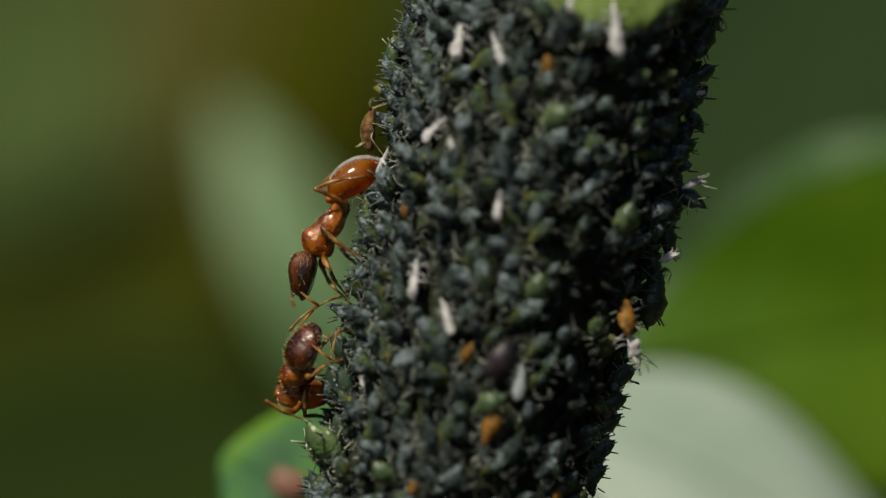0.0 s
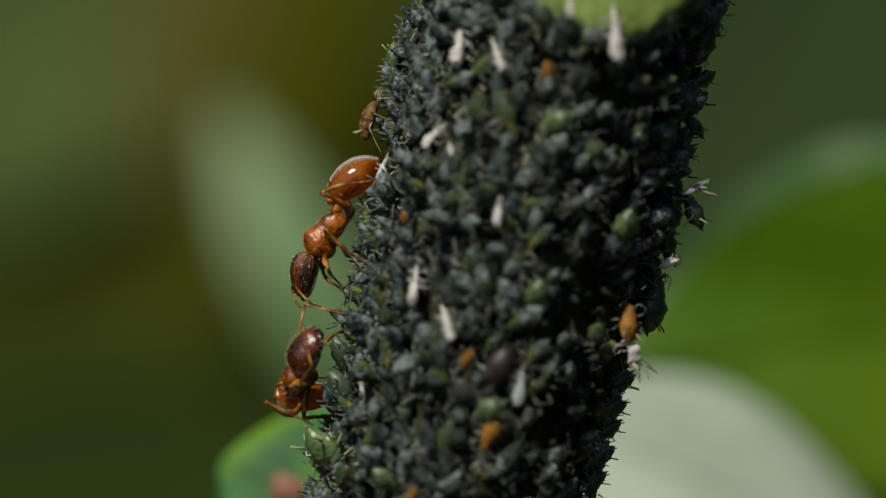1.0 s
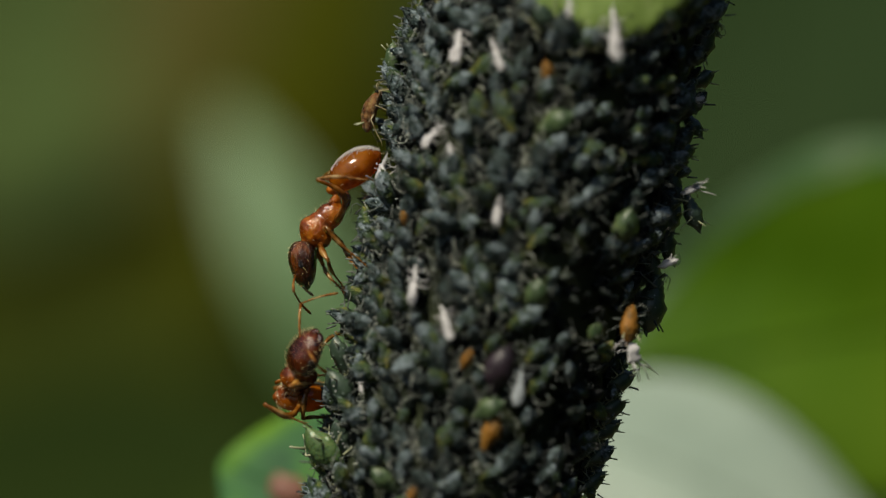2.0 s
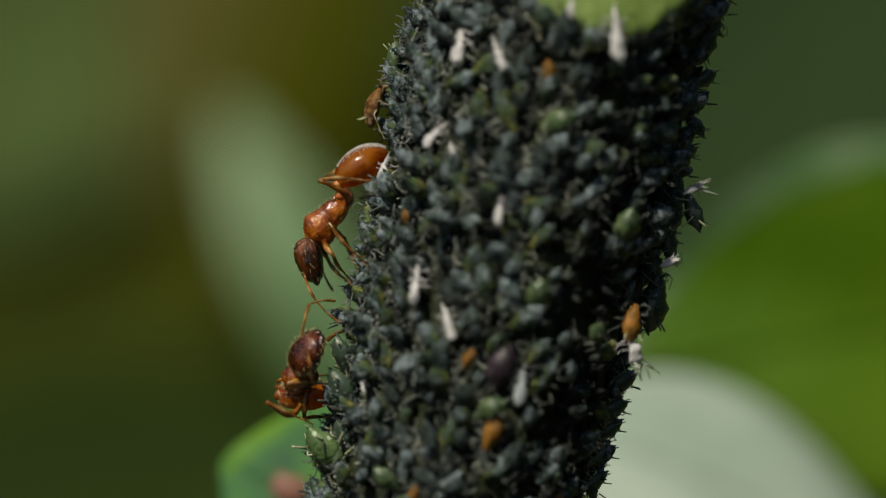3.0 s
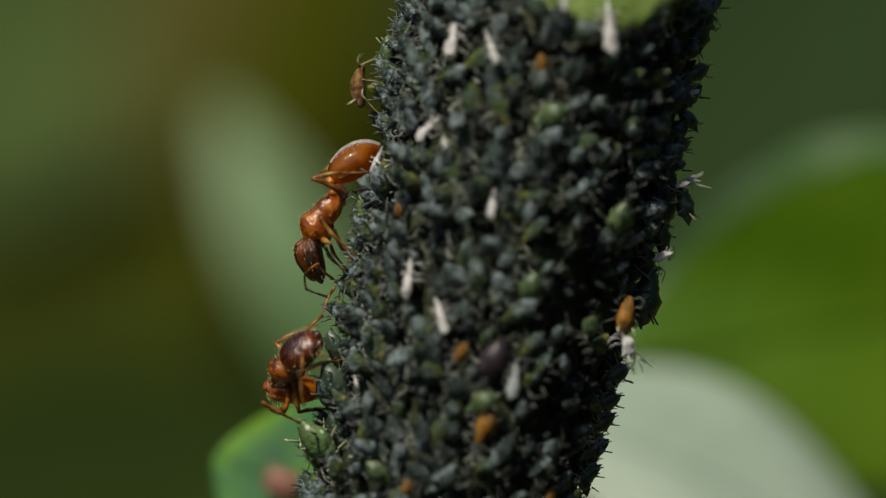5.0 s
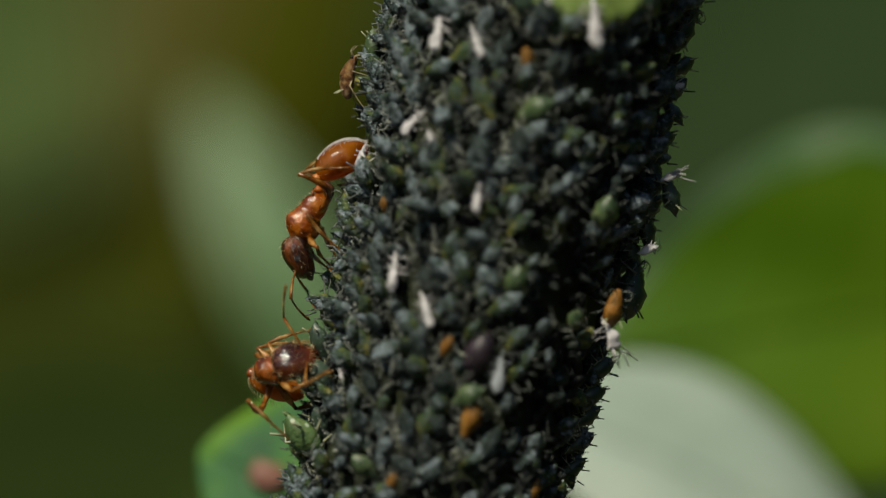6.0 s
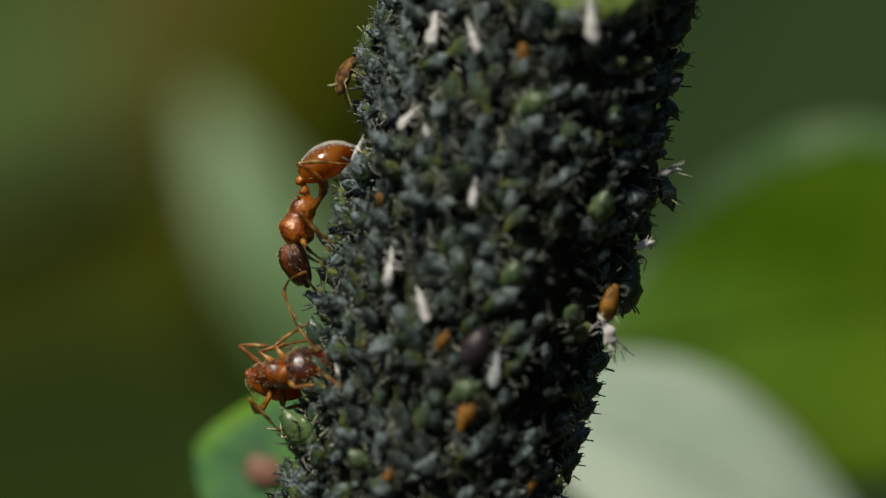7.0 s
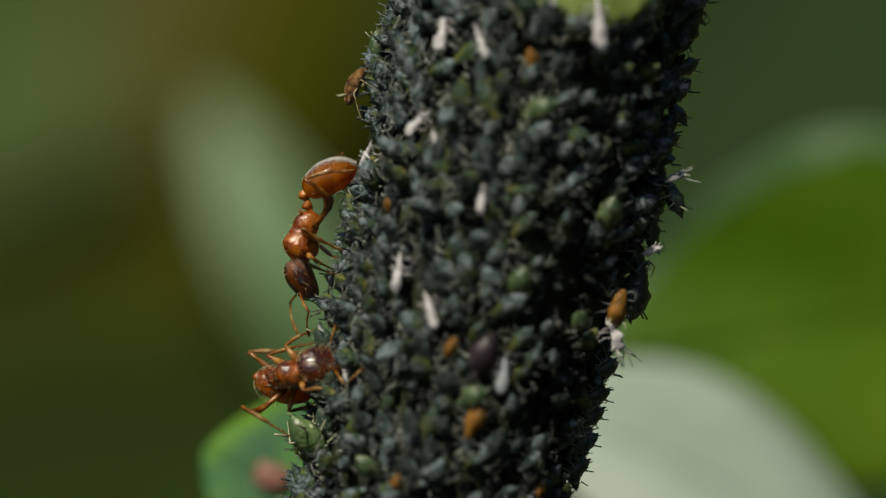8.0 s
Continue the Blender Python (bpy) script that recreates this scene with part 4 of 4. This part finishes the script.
B_RFORE_KNEE = [(-3.52, -3.55), (-3.82, -3.62), (-4.12, -3.69), (-4.11, -3.69), (-4.1, -3.69), (-4.22, -3.63), (-4.37, -3.58), (-4.24, -3.42), (-4.24, -3.49), (-3.67, -3.4), (-3.48, -3.99), (-3.49, -4.16), (-3.41, -4.18), (-3.36, -4.2), (-3.31, -4.19), (-3.28, -4.12), (-3.3, -4.11)]
B_RFORE_FOOT = [(-2.68, -3.02), (-2.91, -3.3), (-3.14, -3.58), (-3.15, -3.6), (-3.15, -3.61), (-3.16, -3.59), (-3.23, -3.66), (-2.61, -3.19), (-2.53, -3.18), (-2.61, -3.1), (-2.49, -3.54), (-2.41, -3.6), (-2.3, -3.68), (-2.22, -3.74), (-2.17, -4.12), (-2.22, -4.04), (-2.16, -4.04)]
B_LFORE_KNEE = [(-2.98, -2.41), (-2.98, -2.29), (-2.98, -2.17), (-2.97, -2.18), (-2.96, -2.19), (-3.01, -2.19), (-3.01, -2.21), (-3.07, -2.13), (-3.02, -2.16), (-4.4, -2.49), (-4.24, -2.66), (-4.25, -2.76), (-4.17, -2.78), (-4.19, -2.83), (-4.15, -2.75), (-4.08, -2.67), (-4.02, -2.67)]
B_LFORE_FOOT = [(-2.6, -2.26), (-2.6, -2.18), (-2.6, -2.1), (-2.59, -2.15), (-2.58, -2.17), (-2.59, -2.11), (-2.59, -2.14), (-2.61, -2.17), (-2.6, -2.19), (-3.07, -2.26), (-3.02, -2.44), (-3.03, -2.49), (-2.99, -2.48), (-2.98, -2.49), (-2.97, -2.45), (-2.9, -2.41), (-3.07, -2.48)]
B_LMID_KNEE = [(-4.5, -3.78), (-4.51, -3.73), (-4.51, -3.68), (-4.52, -3.63), (-4.52, -3.61), (-4.53, -3.59), (-4.53, -3.58), (-4.52, -3.59), (-4.5, -3.6), (-4.49, -3.4), (-4.47, -2.93), (-4.47, -3.02), (-4.55, -2.97), (-4.72, -2.87), (-4.81, -2.92), (-4.8, -2.9), (-4.78, -2.94)]
B_LMID_FOOT = [(-2.76, -3.47), (-2.77, -3.42), (-2.79, -3.38), (-2.8, -3.33), (-2.81, -3.31), (-2.79, -3.34), (-2.78, -3.35), (-2.75, -3.4), (-2.72, -3.45), (-2.8, -3.3), (-3.02, -2.78), (-2.99, -2.82), (-2.93, -2.87), (-2.9, -2.91), (-2.85, -2.9), (-2.82, -2.86), (-2.92, -2.82)]
B_ELBOW = [(-2.98, -3.1), (-3.15, -2.8), (-3.48, -3.09), (-3.53, -3.15), (-3.34, -2.93), (-3.54, -3.1), (-3.01, -2.52), (-3.3, -2.7), (-3.82, -3.07), (-3.71, -3.32), (-2.87, -3.61), (-3.11, -4.01), (-2.54, -4.07), (-2.98, -3.89), (-2.63, -3.74), (-1.99, -4.12), (-2.16, -3.96)]
B_FEELER = [(-2.76, -2.26), (-3.08, -2.27), (-3.82, -3.69), (-3.42, -3.61), (-3.04, -3.23), (-3.42, -3.67), (-2.7, -1.99), (-2.84, -2.93), (-3.78, -3.75), (-3.71, -4.04), (-2.42, -3.61), (-2.42, -3.55), (-1.55, -3.08), (-2.07, -3.74), (-2.02, -4.12), (-1, -3.51), (-1.17, -3.05)]
B_ELBOW_FAR = [(-3.52, -1.8), (-3.3, -1.81), (-3.71, -1.49), (-3.83, -1.45), (-3.83, -1.45), (-3.61, -1.43), (-3.46, -1.68), (-4.47, -1.56), (-3.21, -1.47), (-2.99, -2.34), (-3.48, -2.17), (-3.87, -1.96), (-3.64, -2.36), (-2.98, -2.45), (-3.39, -2.37), (-2.98, -2.6), (-2.39, -2.22)]
B_FEELER_FAR = [(-2.76, -1.42), (-3.23, -1.2), (-2.68, -1.72), (-2.77, -1.26), (-2.77, -1.22), (-2.93, -1.39), (-2.7, -1.53), (-4.57, -0.57), (-2.64, -1.81), (-2.91, -1.73), (-2.49, -1.41), (-3.64, -1.28), (-2.61, -1.87), (-2.41, -2.15), (-3.73, -1.38), (-2.07, -2.37), (-1.02, -1.31)]
C_HEAD = [(-2.03, 3.66), (-2.09, 3.81), (-1.92, 4.05), (-1.9, 4.06), (-1.88, 4.17), (-1.81, 4.38), (-1.75, 4.61), (-2, 4.67), (-2.26, 4.77), (-2.23, 4.76), (-2.04, 4.89), (-1.97, 4.87), (-1.89, 4.85), (-1.82, 4.9), (-1.83, 4.73), (-1.84, 4.81), (-1.78, 4.62)]
C_TAIL = [(-2.13, 2.58), (-2.16, 2.74), (-2.22, 3.1), (-2.16, 3.15), (-2.16, 3.24), (-2.13, 3.44), (-2.16, 3.65), (-2.16, 3.62), (-2.17, 3.52), (-2.17, 3.62), (-2.23, 3.87), (-2.16, 3.81), (-2.23, 3.86), (-2.22, 3.85), (-2.25, 3.86), (-2.25, 3.78), (-2.23, 3.72)]


def reach(start, goal, long, side):
    """Direction of a stiff limb from start that shows its end at goal (x, z); side: -1 leans to the lens, 1 away."""
    dx, dz = goal[0] - start.x, goal[1] - start.z
    flat = math.hypot(dx, dz)
    if flat >= long:
        return Vector((dx, 0, dz)).normalized()
    return Vector((dx, side * math.sqrt(long * long - flat * flat), dz)).normalized()


def framed(at, ahead, up):
    """A pose in millimetres: +x along ahead, +z near up."""
    x = Vector(ahead).normalized()
    z = Vector(up)
    z = z - x * z.dot(x)
    z = z.normalized() if z.length > 1e-4 else x.orthogonal().normalized()
    m = Matrix((x, z.cross(x), z)).transposed().to_4x4()
    m.translation = at
    return m


def scaled(m):
    m = m.copy()
    m.translation = m.translation * MM
    return m


def keyed(ob, rows):
    """walk() with in-between rows where a part turns far."""
    out = [rows[0]]
    for t, m in rows[1:]:
        t0, m0 = out[-1]
        q0, q1 = m0.to_quaternion(), m.to_quaternion()
        turn = math.degrees(q0.rotation_difference(q1).angle)
        turn = min(turn, 360 - turn)
        if turn > 70:
            n = int(turn // 60) + 1
            if q0.dot(q1) < 0:
                q1.negate()
            for k in range(1, n):
                f = k / n
                out.append((t0 + (t - t0) * f, Matrix.LocRotScale(m0.translation.lerp(m.translation, f), q0.slerp(q1, f), None)))
        out.append((t, m))
    walk(ob, out)


def perform(ant, tracks, depth, lean, ups, limb_sides):
    """Keys an ant from its tracks. depth: y of the chest's middle, before and after the turn; lean: -1 chest's front nearer the lens, 1 further, 0 flat;
    ups: (t, back direction) rows; limb_sides: knee and foot leanings."""
    rows = {}

    def add(ob, t, m):
        rows.setdefault(ob.name, (ob, []))[1].append((t, m))

    for i, t in enumerate(BEATS):
        y_mid = depth[0] if t < 5 else depth[1]
        near = (114.6 + y_mid) / 114.6
        at = {k: (v[i][0] * near, v[i][1] * near) for k, v in tracks.items()}
        (t0, u0), (t1, u1) = max((r for r in ups if r[0] <= t), key=lambda r: r[0]), min((r for r in ups if r[0] >= t), key=lambda r: r[0])
        up = Vector(u0).lerp(Vector(u1), 0 if t1 == t0 else (t - t0) / (t1 - t0))
        w, n = at["waist"], at["neck"]
        mid = Vector(((w[0] + n[0]) / 2, y_mid, (w[1] + n[1]) / 2))
        flat = Vector((n[0] - w[0], 0, n[1] - w[1]))
        along = flat + Vector((0, lean * math.sqrt(max(0, 1.42 ** 2 - flat.length_squared)), 0))
        body = framed(mid, along, up)
        inv = body.inverted()
        root_m = scaled(body)
        root_m.translation += HEART
        add(ant["root"], t, root_m)
        neck = body @ Vector((0.66, 0, -0.03))
        head = framed(neck, reach(neck, at["mouth"], 1.25, -1 if lean else 0.15), up)
        add(ant["head"], t, scaled(inv @ head))
        rear = body @ Vector((-0.66, 0, -0.06))
        knob = framed(rear, reach(rear, at["gaster"], NODE_LONG, (0.3 if t < 5 else 1) if lean else 0.15), up)
        add(ant["waist"], t, scaled(inv @ knob))
        tail0 = knob @ Vector((NODE_LONG, 0, 0))
        gaster = framed(tail0, reach(tail0, at["tail"], 1.50, (0.1 if t < 5 else -0.2) if lean else 0.15), up)
        add(ant["gaster"], t, scaled(inv @ gaster))
        for s in (-1, 1):
            for which in ROOTS:
                key = "fore mid hind".split().index(which)
                x, y, z = ROOTS[which]
                hip = body @ Vector((x, y * s, z))
                k_side, f_side = limb_sides.get((which, s), limb_sides[s])
                leg = framed(hip, reach(hip, at["knee", which, s], FEMUR[which], k_side), up)
                knee = leg @ Vector((FEMUR[which], 0, 0))
                shin = framed(knee, reach(knee, at["foot", which, s], SHIN[which], f_side), up)
                add(ant["leg", which, s], t, scaled(inv @ leg))
                add(ant["shin", which, s], t, scaled(leg.inverted() @ shin))
            base = head @ Vector((0.92, s * 0.24, 0.20))
            k_side, f_side = (-1, -1) if lean and t > 5 else limb_sides[s]
            scape = framed(base, reach(base, at["elbow", s], SCAPE, k_side), up)
            elbow = scape @ Vector((SCAPE, 0, 0))
            whip = framed(elbow, reach(elbow, at["feeler", s], WHIP, f_side), up)
            add(ant["scape", s], t, scaled(inv @ scape))
            add(ant["whip", s], t, scaled(scape.inverted() @ whip))
    for ob, r in rows.values():
        keyed(ob, r)


def shifted(track, dx, dz):
    return [(x + dx, z + dz) for x, z in track]


# ---- a brown winged aphid that walks up the edge ----
WALKER = new("walking_aphid")
M_BROWN = mat("brown_aphid", [(0.34, (0.050, 0.020, 0.005)), (0.5, (0.19, 0.090, 0.026)), (0.66, (0.38, 0.24, 0.10))], 5.0, 0.32, 1.0, 7.0, relief=0.09, deep=0.3, through_light=0.2)
M_BROWN_LIMB = mat("brown_limb", [(0.3, (0.10, 0.07, 0.03)), (0.7, (0.38, 0.34, 0.20))], 4.0, 0.4)
rings = smooth_rings([(-0.60, 0.03, 0.03, -0.06), (-0.50, 0.14, 0.13, -0.03), (-0.25, 0.23, 0.21, 0.02), (0.02, 0.24, 0.22, 0.05), (0.22, 0.21, 0.19, 0.04),
                      (0.38, 0.17, 0.15, 0.0), (0.50, 0.13, 0.11, -0.05), (0.58, 0.08, 0.07, -0.08), (0.62, 0.02, 0.02, -0.09)], 40)
part("body", loft(bmesh.new(), [(x, 0.92 * ry * (1 - 0.06 * (i % 3 == 0)), 0.95 * rz * (1 - 0.07 * (i % 3 == 0)), oz) for i, (x, ry, rz, oz) in enumerate(rings)], 14), M_BROWN, WALKER)
for s in (-1, 1):
    for p, x, e in ((-1, 0.05, 0.62), (0, 0.20, 0.42), (1, 0.36, 0.46)):
        part("leg", tube(bmesh.new(), [(x, s * 0.10, -0.10), (x + 0.25 * p - 0.03, s * 0.26, -0.02), (x + e * p * 0.9 - 0.06, s * 0.34, -0.30), (x + e * p * 1.15 - 0.08, s * 0.36, -0.48), (x + e * p * 1.3 - 0.08, s * 0.36, -0.52)],
                         [0.024, 0.020, 0.014, 0.010, 0.008], 5), M_BROWN_LIMB, WALKER)
    part("cornicle", tube(bmesh.new(), [(-0.36, s * 0.14, 0.12), (-0.44, s * 0.18, 0.22), (-0.50, s * 0.20, 0.30)], [0.026, 0.020, 0.018], 6), M_PALE, WALKER, "pale cornicle")
    part("antenna", tube(bmesh.new(), [(0.60, s * 0.06, 0.0), (0.72, s * 0.12, 0.06), (0.80, s * 0.20, 0.02), (0.90, s * 0.24, -0.06)], [0.016, 0.012, 0.009, 0.005], 4), M_BROWN_LIMB, WALKER)
    part("eye", tube(bmesh.new(), [(0.55, s * 0.08, 0.02), (0.55, s * 0.14, 0.03)], [0.045, 0.02], 8), M_EYE, WALKER, "dark eye")
tagged(WALKER, "slender brown aphid walking along the stem's edge", "aphid")


rng = random.Random(7)
KINDS = [build_aphid(M_APHID, 0.86, "slate-grey waxy aphid sucking on the stem"),
         build_aphid(M_APHID, 0.98, "plump slate-grey waxy aphid in the colony"),
         build_aphid(M_APHID, 0.70, "slim young grey aphid in the colony"),
         build_aphid(M_APHID, 0.90, "grey aphid with a greenish bloom in the colony"),
         build_aphid(M_APHID, 0.80, "dull slate-grey aphid head down on the stem"),
         build_aphid(M_APHID, 1.05, "swollen grown grey aphid in the colony")]

# places on the stem, two loose layers; keep out of the bare node and of the hand-placed ones


def free(h, ang):
    a = radians(ang)
    x, y = axis_x(h) + 4 * math.cos(a), 4 * math.sin(a)
    if 3.9 < h < 5.3 and (ang > 350 or ang < 20):
        return False
    if y < 0 and (x - 4.4) ** 2 / 5.0 + (h - 8.2) ** 2 / 5.4 < 1:
        return False
    return all((x - u) ** 2 + (h - v) ** 2 > r * r or y > 1.0 for u, v, r in KEEP_OUT)


SPOTS = []
for step, row, low, high, lift in [(0.48, 0.48, 0.55, 0.80, 0.02), (0.54, 0.51, 0.75, 1.22, 0.25)]:
    h, odd = -10.5, 0
    while h < 10.5:
        count = int(2 * math.pi * stem_radius(h) / step)
        for k in range(count):
            ang = (360 * (k + 0.5 * odd) / count + rng.uniform(-5, 5)) % 360
            hh = h + rng.uniform(-0.2, 0.2)
            if rng.random() < (0.15 if low > 0.6 else 0.09) or not free(hh, ang) or (low < 0.6 and 15 < ang < 165):
                continue
            if hh < 4 and 266 < ang < 352 and low > 0.6 and rng.random() < (0.50 if hh < -1.2 and 272 < ang < 345 else 0.34 if ang > 285 else 0.22):
                continue
            size = low + (high - low) * rng.random() ** 1.3
            heading = rng.gauss(180, 34) if rng.random() < 0.86 else rng.uniform(0, 360)
            pitch = rng.uniform(-5, 62)
            SPOTS.append((hh, ang, heading, pitch, size, lift + rng.uniform(-0.12, 0.16) + 0.20 * size * math.sin(radians(pitch)), rng.uniform(-25, 25), lift > 0.2))
        h += row
        odd = 1 - odd


def is_near(s):
    """Upper layer on the side towards the open light."""
    return s[7] and s[4] > 0.70 and -6.6 < s[0] < 6.6 and 168 < s[1] < 300


near = [s for s in SPOTS if is_near(s)]
near = near[:300]
taken = set(near)
first = {}
for s in near:
    kind = rng.choice(KINDS)
    m = seat(*s[:7])
    if kind not in first:
        first[kind] = True
        kind.matrix_basis = m
    else:
        c = copy_thing(kind, m)
        c.matrix_basis = m

# the rest of the colony, joined
def as_arrays(bm):
    bmesh.ops.triangulate(bm, faces=bm.faces[:])
    bm.verts.ensure_lookup_table()
    v = np.array([tuple(q.co) for q in bm.verts])
    f = np.array([[q.index for q in p.verts] for p in bm.faces])
    bm.free()
    return v, f


def joined(pieces):
    vs, fs, n = [], [], 0
    for v, f in pieces:
        vs.append(v)
        fs.append(f + n)
        n += len(v)
    return np.concatenate(vs), np.concatenate(fs)


BODY = [as_arrays(aphid_body(f, 13, 10, k)) for k, f in enumerate((0.70, 0.78, 0.86, 0.92, 1.0, 1.08))]
LIMB_SET = joined([as_arrays(aphid_leg(s, p)) for s in (-1, 1) for p in (-1, 0, 1)] + [as_arrays(aphid_horn(s)) for s in (-1, 1)]
               + [as_arrays(aphid_feeler(s)) for s in (-1, 1)])


def stuff(name, rows, pick, material, label):
    pieces = []
    for s in rows:
        m = np.array(seat(*s[:7]))
        v, f = pick()
        pieces.append((v * MM @ m[:3, :3].T + m[:3, 3], f))
    v, f = joined(pieces)
    me = bpy.data.meshes.new(name)
    me.from_pydata(v.tolist(), [], f.tolist())
    me.materials.append(material)
    me.polygons.foreach_set("use_smooth", [True] * len(me.polygons))
    return tagged(new(name, me), label, "aphids", kind="stuff")


rest = [s for s in SPOTS if s not in taken]
upper = [s for s in rest if s[7]]
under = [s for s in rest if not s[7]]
stuff("aphid_colony", upper, lambda: rng.choice(BODY), M_COLONY, "dense crust of slate-grey and green waxy aphids on the stem")
# the lower layer's shade is in its colour
stuff("aphid_nymphs", under, lambda: rng.choice(BODY), M_UNDER_SHADE, "small aphids packed beneath the others, coloured near-black as gap shade")
stuff("aphid_legs", upper, lambda: LIMB_SET, M_LIMB_SHADED, "thin legs and feelers of the crowded aphids, coloured dark as gap shade")


# ---- what moves ----
def motions():
    a = {"waist": A_WAIST, "neck": A_NECK, "mouth": A_MOUTH, "gaster": A_GASTER, "tail": A_TAIL,
         ("elbow", 1): A_ELBOW, ("feeler", 1): A_FEELER, ("elbow", -1): A_ELBOW_FAR, ("feeler", -1): A_FEELER_FAR,
         ("knee", "fore", 1): A_FORE_KNEE, ("foot", "fore", 1): A_FORE_FOOT, ("knee", "mid", 1): A_MID_KNEE, ("foot", "mid", 1): A_MID_FOOT,
         ("knee", "hind", 1): A_HIND_KNEE, ("foot", "hind", 1): A_HIND_FOOT,
         ("knee", "fore", -1): shifted(A_FORE_KNEE, -0.18, -0.15), ("foot", "fore", -1): shifted(A_FORE_FOOT, 0.05, -0.15),
         ("knee", "mid", -1): shifted(A_MID_KNEE, 0.35, -0.40), ("foot", "mid", -1): shifted(A_MID_FOOT, -0.1, -0.30),
         ("knee", "hind", -1): shifted(A_HIND_KNEE, 0.10, 0.12), ("foot", "hind", -1): shifted(A_HIND_FOOT, -0.25, 0.45)}
    perform(ANT_A, a, (-0.15, -0.15), 0, [(0.0, (-1.0, -0.10, 0.25)), (8.0, (-1.0, -0.10, 0.15))], {1: (-1, 1), -1: (1, -1), ("hind", 1): (-1, 0.3)})
    b = {"waist": B_WAIST, "neck": B_NECK, "mouth": B_MOUTH, "gaster": B_GASTER, "tail": B_TAIL,
         ("elbow", -1): B_ELBOW, ("feeler", -1): B_FEELER, ("elbow", 1): B_ELBOW_FAR, ("feeler", 1): B_FEELER_FAR,
         ("knee", "hind", -1): B_RHIND_KNEE, ("foot", "hind", -1): B_RHIND_FOOT, ("knee", "mid", -1): B_RMID_KNEE, ("foot", "mid", -1): B_RMID_FOOT,
         ("knee", "fore", -1): B_RFORE_KNEE, ("foot", "fore", -1): B_RFORE_FOOT, ("knee", "fore", 1): B_LFORE_KNEE, ("foot", "fore", 1): B_LFORE_FOOT,
         ("knee", "mid", 1): B_LMID_KNEE, ("foot", "mid", 1): B_LMID_FOOT,
         ("knee", "hind", 1): shifted(B_LMID_KNEE, -0.1, -0.2), ("foot", "hind", 1): shifted(B_LMID_FOOT, -0.2, -0.3)}
    perform(ANT_B, b, (-0.5, -0.75), -1, [(0.0, (-0.75, -0.65, 0.25)), (4.5, (-0.7, -0.7, 0.3)), (5.8, (-0.3, -0.9, 0.4)), (8.0, (-0.2, -0.95, 0.35))],
            {1: (1, 1), -1: (-1, 1), ("mid", -1): (0.2, 1)})
    rows = []
    for t, (hx, hz), (tx, tz) in zip(BEATS, C_HEAD, C_TAIL):
        m = framed(Vector(((hx + tx) / 2 + 0.10, 0.0, (hz + tz) / 2)), (hx - tx, 0, hz - tz), (-1, -0.2, 0.2))
        m = scaled(m)
        m.translation += HEART
        rows.append((t, m))
    keyed(WALKER, rows)
    for ob, turns in ((HANGER, [(0.0, -0.10, 0.25, 38), (0.5, -0.02, 0.15, 20), (1.0, 0.05, 0.05, 4), (1.7, 0.05, 0.0, 0), (3.5, 0, 0, -4), (4.5, -0.02, 0.02, -10), (6.0, 0.0, 0.10, -6), (8.0, -0.02, 0.06, 2)]),
                      (KICKER, [(0.0, -0.12, 0.02, 25), (1.0, -0.06, 0.0, 12), (2.8, 0, 0, 0), (4.5, 0, 0.02, -3), (6.0, 0.1, 0.06, -14), (8.0, 0.1, 0.08, -16)])):
        base = ob.matrix_basis.copy()
        keyed(ob, [(t, Matrix.Translation(Vector((dx, 0, dz)) * MM) @ base @ pose(0, 0, 0, 0, turn, 0)) for t, dx, dz, turn in turns])


motions()
